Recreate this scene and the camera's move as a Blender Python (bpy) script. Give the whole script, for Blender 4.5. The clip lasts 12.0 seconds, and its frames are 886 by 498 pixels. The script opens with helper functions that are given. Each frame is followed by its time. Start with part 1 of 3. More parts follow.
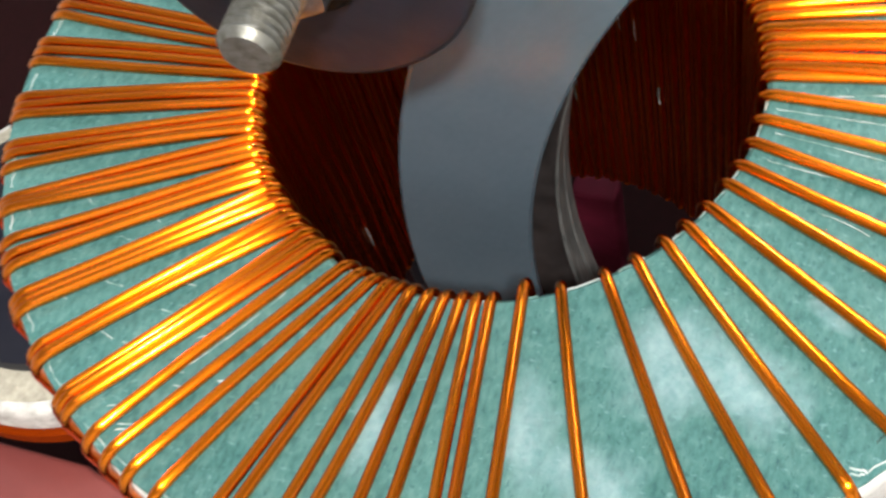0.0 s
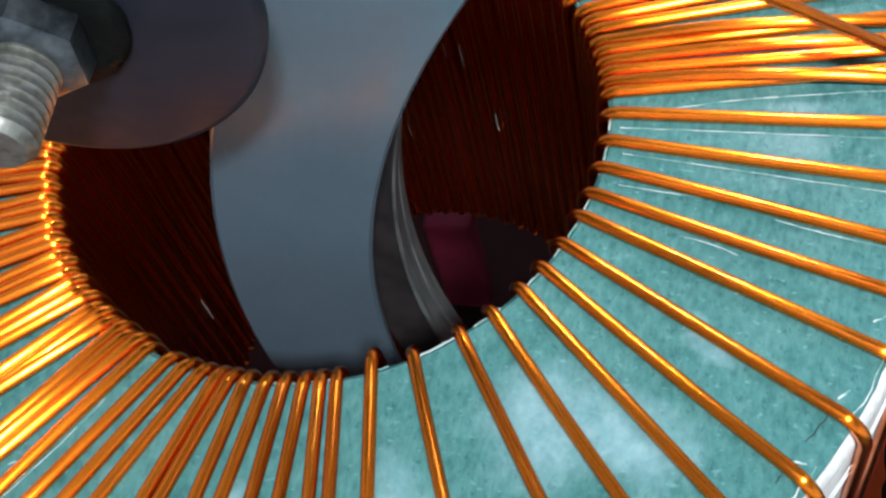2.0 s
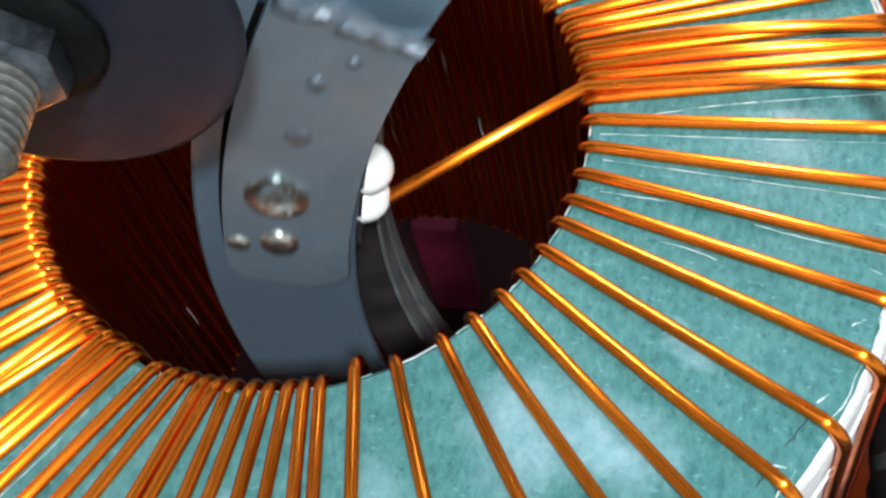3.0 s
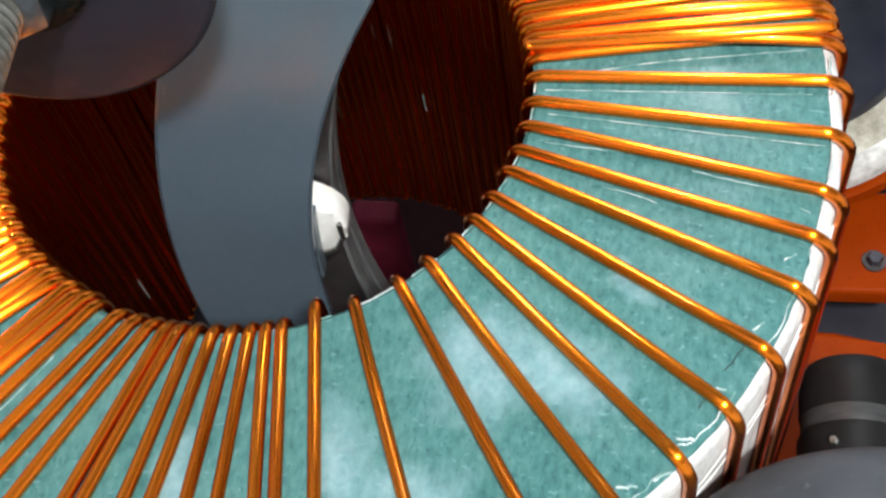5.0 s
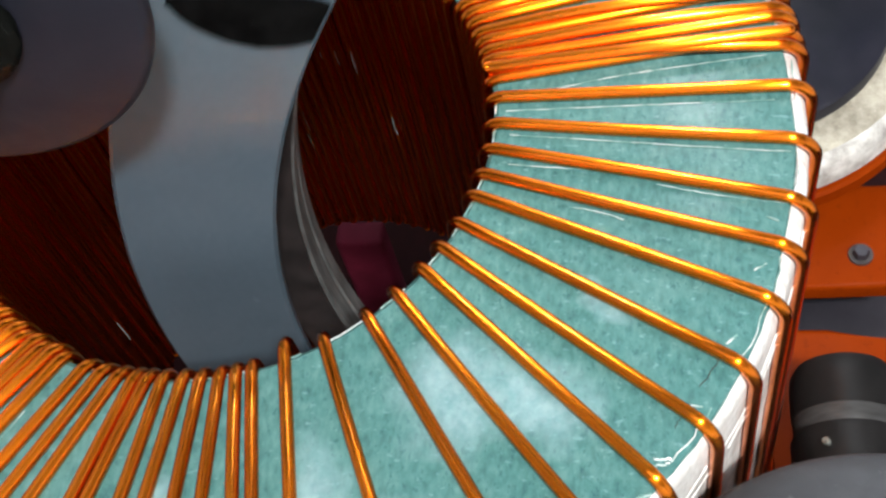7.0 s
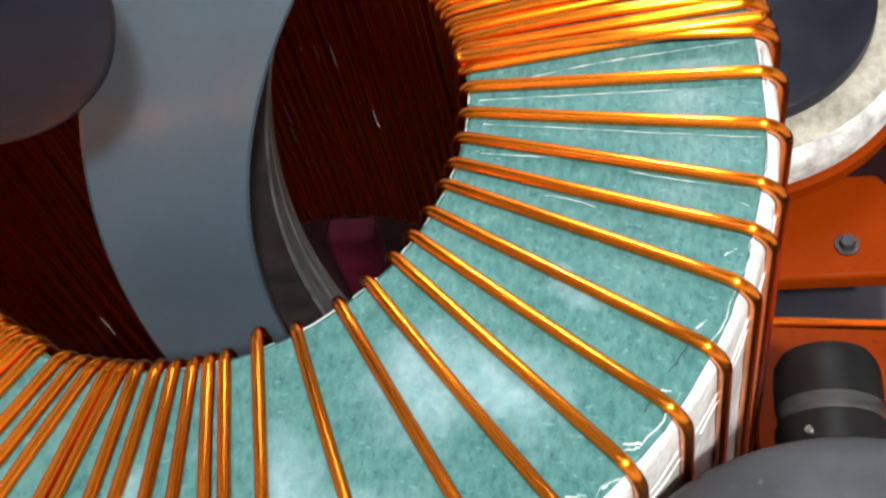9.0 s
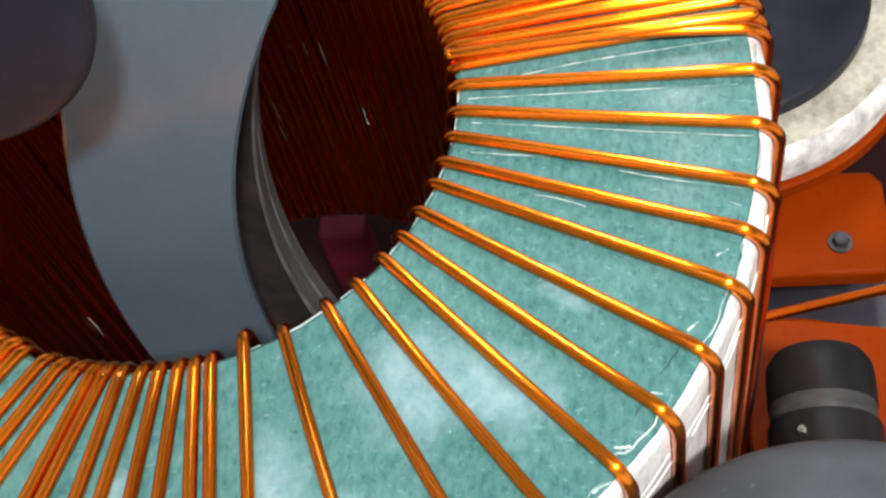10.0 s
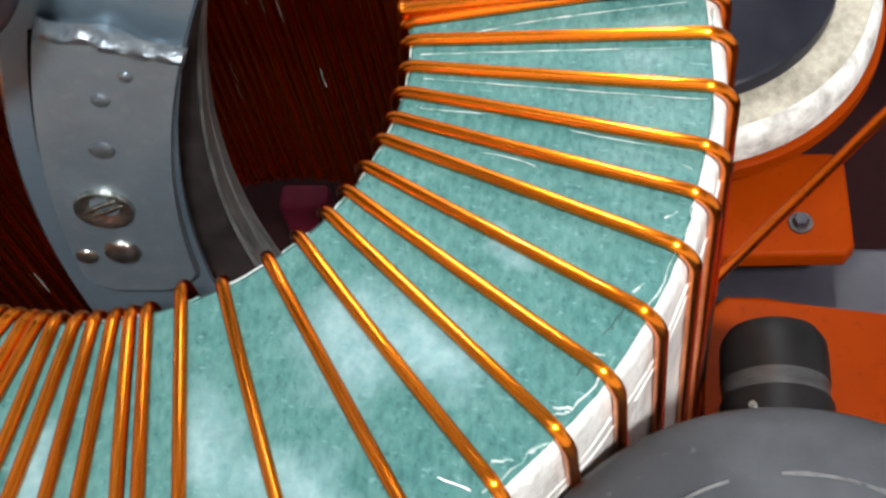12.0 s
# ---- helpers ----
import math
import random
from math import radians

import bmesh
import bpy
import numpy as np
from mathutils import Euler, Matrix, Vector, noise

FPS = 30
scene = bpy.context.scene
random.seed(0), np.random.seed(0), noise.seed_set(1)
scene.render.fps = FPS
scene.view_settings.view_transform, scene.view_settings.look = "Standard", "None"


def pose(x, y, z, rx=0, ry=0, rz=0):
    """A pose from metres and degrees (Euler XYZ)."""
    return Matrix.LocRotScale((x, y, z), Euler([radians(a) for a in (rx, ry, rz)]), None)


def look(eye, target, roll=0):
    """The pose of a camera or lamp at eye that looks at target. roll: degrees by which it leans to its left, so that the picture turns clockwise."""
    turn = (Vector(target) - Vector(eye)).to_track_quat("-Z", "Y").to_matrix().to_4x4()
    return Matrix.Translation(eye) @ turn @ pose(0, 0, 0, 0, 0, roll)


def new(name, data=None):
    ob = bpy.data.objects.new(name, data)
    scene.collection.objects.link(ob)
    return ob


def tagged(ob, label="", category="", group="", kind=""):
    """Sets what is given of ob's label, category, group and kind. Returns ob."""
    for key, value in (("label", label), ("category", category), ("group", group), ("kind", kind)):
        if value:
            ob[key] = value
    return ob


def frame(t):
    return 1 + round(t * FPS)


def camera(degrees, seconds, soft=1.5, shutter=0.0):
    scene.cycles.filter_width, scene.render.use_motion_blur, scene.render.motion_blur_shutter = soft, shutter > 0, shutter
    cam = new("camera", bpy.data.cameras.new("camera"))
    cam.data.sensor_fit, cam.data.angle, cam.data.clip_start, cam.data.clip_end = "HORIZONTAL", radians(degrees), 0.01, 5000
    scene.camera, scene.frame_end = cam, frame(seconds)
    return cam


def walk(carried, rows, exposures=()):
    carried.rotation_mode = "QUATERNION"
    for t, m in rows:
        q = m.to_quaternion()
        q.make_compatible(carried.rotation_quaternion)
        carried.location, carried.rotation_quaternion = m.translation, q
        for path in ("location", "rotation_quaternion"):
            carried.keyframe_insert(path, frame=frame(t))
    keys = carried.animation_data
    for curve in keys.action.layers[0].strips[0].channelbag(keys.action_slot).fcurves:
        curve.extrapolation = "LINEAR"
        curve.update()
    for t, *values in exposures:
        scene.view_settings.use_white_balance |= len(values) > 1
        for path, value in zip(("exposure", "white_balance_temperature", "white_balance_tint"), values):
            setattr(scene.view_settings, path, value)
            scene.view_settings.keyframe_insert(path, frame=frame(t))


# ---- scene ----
Z0 = 0.26          # height of the core's upper face above the machine bed
PATH = [
    (0.0, 0.0691, -0.1267, 0.1728, 31.08, 10.86, 19.67),
    (0.5, 0.0643, -0.1198, 0.1599, 30.14, 10.29, 14.35),
    (1.0, 0.0694, -0.1097, 0.1587, 30.70, 9.22, 11.96),
    (1.5, 0.0663, -0.1101, 0.1593, 30.27, 8.89, 10.59),
    (2.0, 0.0666, -0.1110, 0.1571, 30.59, 9.33, 10.16),
    (2.5, 0.0674, -0.1083, 0.1597, 31.10, 9.65, 9.91),
    (3.0, 0.0681, -0.1102, 0.1582, 30.47, 9.25, 9.51),
    (3.2, 0.0676, -0.1097, 0.1582, 30.57, 9.16, 8.54),
    (4.8, 0.0665, -0.1216, 0.1591, 31.29, 7.10, 5.98),
    (5.0, 0.0664, -0.1250, 0.1599, 31.28, 6.71, 7.21),
    (5.5, 0.0693, -0.1268, 0.1597, 31.29, 7.02, 7.89),
    (6.0, 0.0696, -0.1248, 0.1563, 30.99, 8.56, 5.50),
    (6.5, 0.0711, -0.1232, 0.1581, 31.20, 8.98, 4.34),
    (7.0, 0.0715, -0.1206, 0.1590, 31.24, 8.68, 4.26),
    (7.2, 0.0717, -0.1220, 0.1581, 31.46, 8.43, 3.99),
    (8.8, 0.0774, -0.1217, 0.1580, 31.26, 9.29, 3.68),
    (9.0, 0.0765, -0.1222, 0.1578, 31.24, 9.16, 3.93),
    (9.5, 0.0765, -0.1221, 0.1559, 30.91, 9.00, 3.84),
    (10.0, 0.0769, -0.1202, 0.1562, 30.95, 8.96, 3.73),
    (10.5, 0.0765, -0.1197, 0.1562, 30.94, 8.82, 3.94),
    (11.0, 0.0785, -0.1194, 0.1563, 31.12, 8.62, 3.87),
    (11.5, 0.0776, -0.1201, 0.1546, 30.67, 8.46, 3.69),
    (12.0, 0.0805, -0.1219, 0.1505, 30.42, 7.11, 4.52),
]
cam = camera(39.23, 12.0, soft=2.5, shutter=0.4)
walk(cam, [(t, pose(x, y, z + Z0, rx, ry, rz)) for t, x, y, z, rx, ry, rz in PATH],
     [(0.0, 0.0, 6700, 10), (0.5, -0.2, 6150, 6), (1.5, -0.25, 5650, 4), (2.5, -0.15, 5700, 5), (3.2, -0.12, 5750, 5), (5.0, -0.08, 6150, 8), (6.5, 0.0, 6350, 10), (12.0, 0.02, 6400, 10)])

# ---------------------------------------------------------------- light
world = bpy.data.worlds.new("world")
scene.world = world
world.use_nodes = True
world.node_tree.nodes["Background"].inputs[0].default_value = (0.75, 0.85, 1.0, 1)
world.node_tree.nodes["Background"].inputs[1].default_value = 0.30


def lamp(name, place, target, sx, sy, watts, colour):
    data = bpy.data.lights.new(name, "AREA")
    data.shape, data.size, data.size_y, data.energy, data.color = "RECTANGLE", sx, sy, watts, colour
    ob = new(name, data)
    ob.matrix_world = look(place, target)
    return ob


ROOM_X, ROOM_Y, ROOM_FLOOR, ROOM_TOP = 2.2, 2.2, -0.75, 2.0
# unseen roof openings, added to hold area lamps: x0, x1, y0, y1, watts, colour
LAMP_OPENINGS = [(0.51, 0.73, -1.01, -0.79, 104, (1.0, 0.985, 0.95)),       # key lamp, aimed by wire glints and shadows
        # soft front fill with no known source
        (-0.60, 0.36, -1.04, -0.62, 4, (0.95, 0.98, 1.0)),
        (0.13, 0.22, 1.05, 2.12, 31, (0.97, 0.985, 1.0)),         # strip lamp behind the machine, placed from the wires' highlights
        # dim cool fill, added for reflections
        (-1.90, -0.34, 0.30, 2.05, 4.5, (0.80, 0.91, 1.0))]
for x0, x1, y0, y1, watts, colour in LAMP_OPENINGS:
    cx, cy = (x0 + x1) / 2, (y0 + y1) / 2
    lamp("lamp_added", (cx, cy, ROOM_TOP + 0.04), (cx, cy, 0), x1 - x0, y1 - y0, watts, colour)
scene.view_settings.exposure = 0.0

# ---------------------------------------------------------------- materials


class Mat:
    """A node material with a few short ways to add noise, ramps and bumps."""

    def __init__(self, name, colour, rough=0.5, metal=0.0, coat=0.0, spec=0.5):
        self.m = bpy.data.materials.new(name)
        self.m.use_nodes = True
        self.t = self.m.node_tree
        self.b = self.t.nodes["Principled BSDF"]
        self.set("Base Color", (*colour, 1))
        self.set("Roughness", rough)
        self.set("Metallic", metal)
        self.set("Coat Weight", coat)
        self.set("Coat Roughness", 0.12)
        self.set("Specular IOR Level", spec)
        self.co = self.t.nodes.new("ShaderNodeTexCoord").outputs["Object"]

    def set(self, key, value):
        self.b.inputs[key].default_value = value

    def noise(self, scale, detail=4.0, stretch=None, rough=0.6):
        n = self.t.nodes.new("ShaderNodeTexNoise")
        n.inputs["Scale"].default_value = scale
        n.inputs["Detail"].default_value = detail
        n.inputs["Roughness"].default_value = rough
        if stretch:
            mp = self.t.nodes.new("ShaderNodeMapping")
            mp.inputs["Scale"].default_value = stretch
            self.t.links.new(self.co, mp.inputs[0])
            self.t.links.new(mp.outputs[0], n.inputs[0])
        else:
            self.t.links.new(self.co, n.inputs[0])
        return n.outputs["Fac"]

    def spot(self, at, sx, sy, turned):
        """One at a place, falling to nothing round it, with a torn outline."""
        n = self.t.nodes.new("ShaderNodeTexNoise")
        n.inputs["Scale"].default_value, n.inputs["Detail"].default_value = 85.0, 3.0
        self.t.links.new(self.co, n.inputs[0])
        warp = self.t.nodes.new("ShaderNodeVectorMath")
        warp.operation = "MULTIPLY_ADD"
        self.t.links.new(n.outputs["Color"], warp.inputs[0])
        warp.inputs[1].default_value, warp.inputs[2].default_value = (0.018, 0.018, 0), (-0.009, -0.009, 0)
        add = self.t.nodes.new("ShaderNodeVectorMath")
        add.operation = "ADD"
        self.t.links.new(self.co, add.inputs[0])
        self.t.links.new(warp.outputs[0], add.inputs[1])
        mp = self.t.nodes.new("ShaderNodeMapping")
        mp.vector_type = "TEXTURE"
        mp.inputs["Location"].default_value = at
        mp.inputs["Rotation"].default_value = (0, 0, radians(turned))
        mp.inputs["Scale"].default_value = (sx * 1.4, sy * 1.4, 1.0)
        self.t.links.new(add.outputs[0], mp.inputs[0])
        ball = self.t.nodes.new("ShaderNodeTexGradient")
        ball.gradient_type = "SPHERICAL"
        self.t.links.new(mp.outputs[0], ball.inputs[0])
        return ball.outputs["Fac"]

    def most(self, a, b):
        n = self.t.nodes.new("ShaderNodeMath")
        n.operation = "MAXIMUM"
        self.t.links.new(a, n.inputs[0])
        self.t.links.new(b, n.inputs[1])
        return n.outputs[0]

    def ramp(self, fac, stops):
        r = self.t.nodes.new("ShaderNodeValToRGB")
        while len(r.color_ramp.elements) < len(stops):
            r.color_ramp.elements.new(0.5)
        for e, (p, c) in zip(r.color_ramp.elements, stops):
            e.position, e.color = p, (*c, 1)
        self.t.links.new(fac, r.inputs[0])
        return r.outputs[0]

    def mix(self, a, b, fac, mode="MIX"):
        n = self.t.nodes.new("ShaderNodeMix")
        n.data_type, n.blend_type = "RGBA", mode
        for i, v in ((0, fac), (6, a), (7, b)):
            if isinstance(v, (float, int)):
                n.inputs[i].default_value = v
            elif isinstance(v, tuple):
                n.inputs[i].default_value = (*v, 1)
            else:
                self.t.links.new(v, n.inputs[i])
        return n.outputs[2]

    def link(self, out, key):
        self.t.links.new(out, self.b.inputs[key])
        return self

    def bump(self, fac, strength, dist):
        n = self.t.nodes.new("ShaderNodeBump")
        n.inputs["Strength"].default_value, n.inputs["Distance"].default_value = strength, dist
        self.t.links.new(fac, n.inputs["Height"])
        old = self.b.inputs["Normal"]
        if old.is_linked:
            self.t.links.new(old.links[0].from_socket, n.inputs["Normal"])
        self.t.links.new(n.outputs[0], old)
        return self


def g(v):
    return (v, v, v)


# enamelled copper wire
M = Mat("enamelled_copper", (0.9, 0.27, 0.02), 0.22, 1.0, 0.35)
M.set("Coat Roughness", 0.09)
rnd = M.t.nodes.new("ShaderNodeObjectInfo").outputs["Random"]
M.link(M.mix(M.ramp(rnd, [(0, (0.90, 0.195, 0.003)), (1, (0.97, 0.250, 0.006))]),
             M.ramp(M.noise(60, 2), [(0.35, (0.86, 0.175, 0.003)), (0.7, (0.97, 0.265, 0.006))]), 0.25), "Base Color")
M.link(M.ramp(M.noise(90, 2), [(0.3, g(0.21)), (0.7, g(0.27))]), "Roughness")
# drawn wire: fine scratches along its length spread the light across it
M.set("Anisotropic", 0.92)
tangent = M.t.nodes.new("ShaderNodeTangent")
tangent.direction_type, tangent.uv_map = "UV_MAP", "UVMap"
M.link(tangent.outputs[0], "Tangent")
COPPER = M.m

# teal pressboard under clear film
M = Mat("teal_pressboard", (0.082, 0.252, 0.226), 0.5, 0.0, 0.25, 0.10)
fine = M.ramp(M.noise(900, 6, (1, 0.45, 1)), [(0.34, (0.024, 0.080, 0.078)), (0.50, (0.064, 0.172, 0.160)), (0.68, (0.125, 0.256, 0.240))])
broad = M.ramp(M.noise(45, 3), [(0.38, (0.046, 0.138, 0.132)), (0.62, (0.096, 0.218, 0.204))])
fleck = M.ramp(M.noise(1300, 3, (1, 0.6, 1)), [(0.60, g(0)), (0.66, g(1))])
pale = M.ramp(M.noise(1100, 3, (0.5, 1, 1)), [(0.62, g(0)), (0.69, g(1))])
mott = M.ramp(M.noise(230, 5), [(0.34, (0.036, 0.116, 0.113)), (0.5, (0.080, 0.198, 0.192)), (0.66, (0.122, 0.240, 0.230))])
board = M.mix(M.mix(M.mix(fine, M.mix(broad, mott, 0.5), 0.55), (0.021, 0.084, 0.091), M.mix(g(0), g(0.55), fleck)), (0.180, 0.336, 0.339), M.mix(g(0), g(0.5), pale))
# milky places where the film has come loose: x, y, half length, half width, turn
milk = None
for x, y, sx, sy, turned in ((0.0440, -0.0485, 0.0100, 0.0082, 40), (0.0535, -0.0485, 0.0090, 0.0064, -50), (0.0268, -0.0650, 0.0062, 0.0100, 25), (0.0640, -0.0345, 0.0050, 0.0026, -30),
                             (0.0370, -0.0700, 0.0080, 0.0060, 0), (0.0020, -0.0700, 0.0040, 0.0080, 0)):
    spot = M.spot((x, y, Z0), sx, sy, turned)
    milk = spot if milk is None else M.most(milk, spot)
milky = M.ramp(milk, [(0.08, g(0)), (0.75, g(0.54))])
M.link(M.mix(board, M.ramp(M.noise(500, 4), [(0.35, (0.22, 0.37, 0.40)), (0.65, (0.36, 0.50, 0.54))]), milky), "Base Color")
M.link(M.ramp(M.noise(60, 3), [(0.35, g(0.13)), (0.7, g(0.27))]), "Coat Roughness")
M.link(M.ramp(M.noise(35, 3), [(0.44, g(0.02)), (0.56, g(0.09))]), "Coat Weight")
M.bump(M.noise(1100, 5), 0.35, 0.0003).bump(M.noise(160, 3), 0.25, 0.0008)
TEAL = M.m


M = Mat("dark_red_brown", (0.05, 0.012, 0.006), 0.4, 0.0, 0.3, 0.3)
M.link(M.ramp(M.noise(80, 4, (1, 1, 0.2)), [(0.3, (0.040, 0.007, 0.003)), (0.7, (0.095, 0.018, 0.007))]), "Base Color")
BORE_LINING = M.m

M = Mat("white_cloth_tape", (0.78, 0.77, 0.72), 0.6, 0.0, 0.15)
M.link(M.mix(M.ramp(M.noise(120, 4, (1, 1, 4)), [(0.3, (0.46, 0.45, 0.41)), (0.65, (0.70, 0.69, 0.66))]),
             M.ramp(M.noise(900, 4), [(0.3, g(0.5)), (0.7, g(0.72))]), 0.4), "Base Color")
M.bump(M.noise(150, 3, (1, 1, 0.35)), 0.9, 0.0025).bump(M.noise(700, 4), 0.4, 0.0004)
TAPE = M.m

# Clear film's glints are put into this pale colour.
M = Mat("film_crease", (0.55, 0.66, 0.64), 0.12, 0.0, 1.0, 0.8)
M.link(M.ramp(M.noise(260, 3), [(0.4, (0.18, 0.34, 0.31)), (0.62, (0.75, 0.80, 0.79))]), "Base Color")
CREASE_GLINT = M.m

# brushed grey steel of the shuttle
M = Mat("brushed_steel", (0.17, 0.21, 0.26), 0.25, 0.45)
M.link(M.mix(M.ramp(M.noise(35, 4), [(0.3, (0.098, 0.145, 0.188)), (0.7, (0.140, 0.190, 0.236))]),
             M.ramp(M.noise(700, 5), [(0.3, (0.106, 0.152, 0.196)), (0.75, (0.157, 0.207, 0.250))]), 0.35), "Base Color")
M.link(M.ramp(M.noise(90, 5), [(0.3, g(0.16)), (0.75, g(0.28))]), "Roughness")
M.bump(M.noise(500, 4), 0.05, 0.0003)
STEEL = M.m

M = Mat("worn_plate", (0.30, 0.32, 0.34), 0.38, 0.45)
M.link(M.mix(M.ramp(M.noise(80, 5), [(0.3, (0.105, 0.145, 0.175)), (0.7, (0.150, 0.192, 0.222))]),
             M.ramp(M.noise(420, 4), [(0.55, (0.130, 0.170, 0.200)), (0.74, (0.22, 0.25, 0.27))]), 0.4), "Base Color")
M.link(M.ramp(M.noise(200, 4), [(0.3, g(0.28)), (0.7, g(0.5))]), "Roughness")
M.bump(M.noise(350, 4), 0.25, 0.0005)
PLATE = M.m

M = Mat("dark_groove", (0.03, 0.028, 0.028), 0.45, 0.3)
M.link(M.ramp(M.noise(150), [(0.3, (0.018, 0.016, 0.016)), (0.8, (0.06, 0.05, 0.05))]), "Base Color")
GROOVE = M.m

M = Mat("dark_roller_steel", (0.03, 0.03, 0.042), 0.28, 0.0, 0.0, 0.2)
M.link(M.ramp(M.noise(60, 5), [(0.3, (0.006, 0.007, 0.012)), (0.75, (0.015, 0.015, 0.023))]), "Base Color")
M.link(M.ramp(M.noise(70, 5), [(0.35, g(0.28)), (0.65, g(0.5))]), "Roughness")
M.bump(M.noise(260, 4), 0.15, 0.0004)
DISC = M.m

M = Mat("zinc_thread", (0.55, 0.54, 0.48), 0.38, 0.85)
M.link(M.mix(M.ramp(M.noise(180, 5), [(0.3, (0.14, 0.13, 0.10)), (0.65, (0.32, 0.32, 0.29))]),
             M.ramp(M.noise(700, 4), [(0.35, (0.11, 0.10, 0.07)), (0.6, (0.32, 0.32, 0.30))]), 0.45), "Base Color")
M.bump(M.noise(600, 4), 0.3, 0.0004)
ZINC = M.m

M = Mat("oily_steel", (0.2, 0.22, 0.24), 0.3, 0.8)
M.link(M.ramp(M.noise(240, 4), [(0.35, (0.04, 0.047, 0.055)), (0.65, (0.17, 0.185, 0.20))]), "Base Color")
M.bump(M.noise(300, 4), 0.3, 0.0006)
NUT = M.m

M = Mat("greasy_black", (0.004, 0.0045, 0.004), 0.5, 0.0, 0.0, 0.06)
M.link(M.ramp(M.noise(260, 4), [(0.56, g(0.6)), (0.64, g(0.16))]), "Roughness")
M.bump(M.noise(450, 4), 0.35, 0.0008)
GREASE = M.m

M = Mat("chrome_screw", (0.5, 0.5, 0.47), 0.2, 0.95)
M.link(M.ramp(M.noise(500, 4), [(0.35, (0.22, 0.23, 0.20)), (0.65, (0.62, 0.63, 0.59))]), "Base Color")
M.bump(M.noise(420, 3), 0.6, 0.0008)
SCREW = M.m

M = Mat("dull_solder", (0.36, 0.38, 0.39), 0.32, 0.7)
M.link(M.ramp(M.noise(300, 4), [(0.40, (0.10, 0.125, 0.15)), (0.68, (0.20, 0.225, 0.245))]), "Base Color")
M.bump(M.noise(600, 4), 0.6, 0.0006)
SOLDER = M.m
M = Mat("matt_black", (0.006, 0.006, 0.007), 0.9, 0.0, 0.0, 0.02)
M.link(M.ramp(M.noise(300, 4), [(0.35, g(0.0015)), (0.65, g(0.005))]), "Base Color")
MATT = M.m

M = Mat("white_ceramic", (0.80, 0.79, 0.75), 0.25, 0.0, 0.6)
M.link(M.ramp(M.noise(220), [(0.3, (0.66, 0.64, 0.58)), (0.7, (0.84, 0.83, 0.80))]), "Base Color")
CERAMIC = M.m

M = Mat("orange_paint", (0.60, 0.08, 0.002), 0.45, 0.0, 0.0, 0.03)
M.link(M.mix(M.ramp(M.noise(18, 4), [(0.3, (0.13, 0.013, 0.0002)), (0.7, (0.21, 0.026, 0.0004))]),
             M.ramp(M.noise(420, 4), [(0.28, (0.08, 0.009, 0.001)), (0.4, (0.21, 0.026, 0.0004))]), 0.3), "Base Color")
M.bump(M.noise(300, 4), 0.12, 0.0004)
ORANGE = M.m

# Bed paint taken almost to black: the shade below the core is in it.
M = Mat("shaded_red_brown_bed", (0.06, 0.014, 0.012), 0.9, 0.0, 0.0, 0.1)
M.link(M.mix(M.ramp(M.noise(9, 4), [(0.3, (0.006, 0.0012, 0.0014)), (0.7, (0.014, 0.0022, 0.0026))]),
             M.ramp(M.noise(260, 4), [(0.3, (0.004, 0.001, 0.001)), (0.55, (0.013, 0.002, 0.0024))]), 0.4), "Base Color")
M.bump(M.noise(220, 4), 0.15, 0.0006)
BED_SHADED = M.m
# Lighter copy of the bed's paint for the part that stands in light.
M = Mat("lit_maroon_paint", (0.20, 0.045, 0.04), 0.45, 0.0, 0.2)
M.link(M.ramp(M.noise(30, 5), [(0.3, (0.16, 0.035, 0.033)), (0.7, (0.24, 0.055, 0.047))]), "Base Color")
M.bump(M.noise(220, 4), 0.15, 0.0006)
LIT_MAROON = M.m

M = Mat("grey_rubber", (0.13, 0.135, 0.145), 0.5, 0.0, 0.0, 0.2)
M.link(M.mix(M.ramp(M.noise(50, 5), [(0.35, (0.036, 0.040, 0.047)), (0.65, (0.080, 0.086, 0.098))]),
             M.ramp(M.noise(500, 4), [(0.66, g(0.04)), (0.74, g(0.16))]), 0.35), "Base Color")
M.link(M.ramp(M.noise(60, 5), [(0.38, g(0.45)), (0.62, g(0.72))]), "Roughness")
M.bump(M.noise(320, 4), 0.2, 0.0005)
RUBBER = M.m

M = Mat("scuffed_edge", (0.50, 0.50, 0.50), 0.55)
M.link(M.ramp(M.noise(260, 5), [(0.38, (0.06, 0.063, 0.07)), (0.6, (0.19, 0.19, 0.19))]), "Base Color")
SCUFF = M.m

M = Mat("black_rubber", (0.012, 0.012, 0.012), 0.5, 0.0, 0.0, 0.2)
M.link(M.ramp(M.noise(90, 5), [(0.3, (0.003, 0.003, 0.003)), (0.75, (0.009, 0.008, 0.008))]), "Base Color")
M.bump(M.noise(240, 4), 0.2, 0.0005)
BLACK = M.m

M = Mat("worn_grey_band", (0.12, 0.12, 0.12), 0.4)
M.link(M.ramp(M.noise(120, 5, (1, 1, 6)), [(0.35, g(0.010)), (0.65, g(0.038))]), "Base Color")
BAND = M.m

M = Mat("cream_felt", (0.62, 0.58, 0.46), 0.75)
M.link(M.mix(M.ramp(M.noise(70, 5), [(0.38, (0.15, 0.135, 0.10)), (0.60, (0.44, 0.41, 0.33))]),
             M.ramp(M.noise(500, 5), [(0.3, (0.20, 0.185, 0.14)), (0.7, (0.50, 0.47, 0.39))]), 0.5), "Base Color")
M.bump(M.noise(600, 5), 0.5, 0.0008)
FELT = M.m

M = Mat("pale_felt_rim", (0.6, 0.6, 0.57), 0.7)
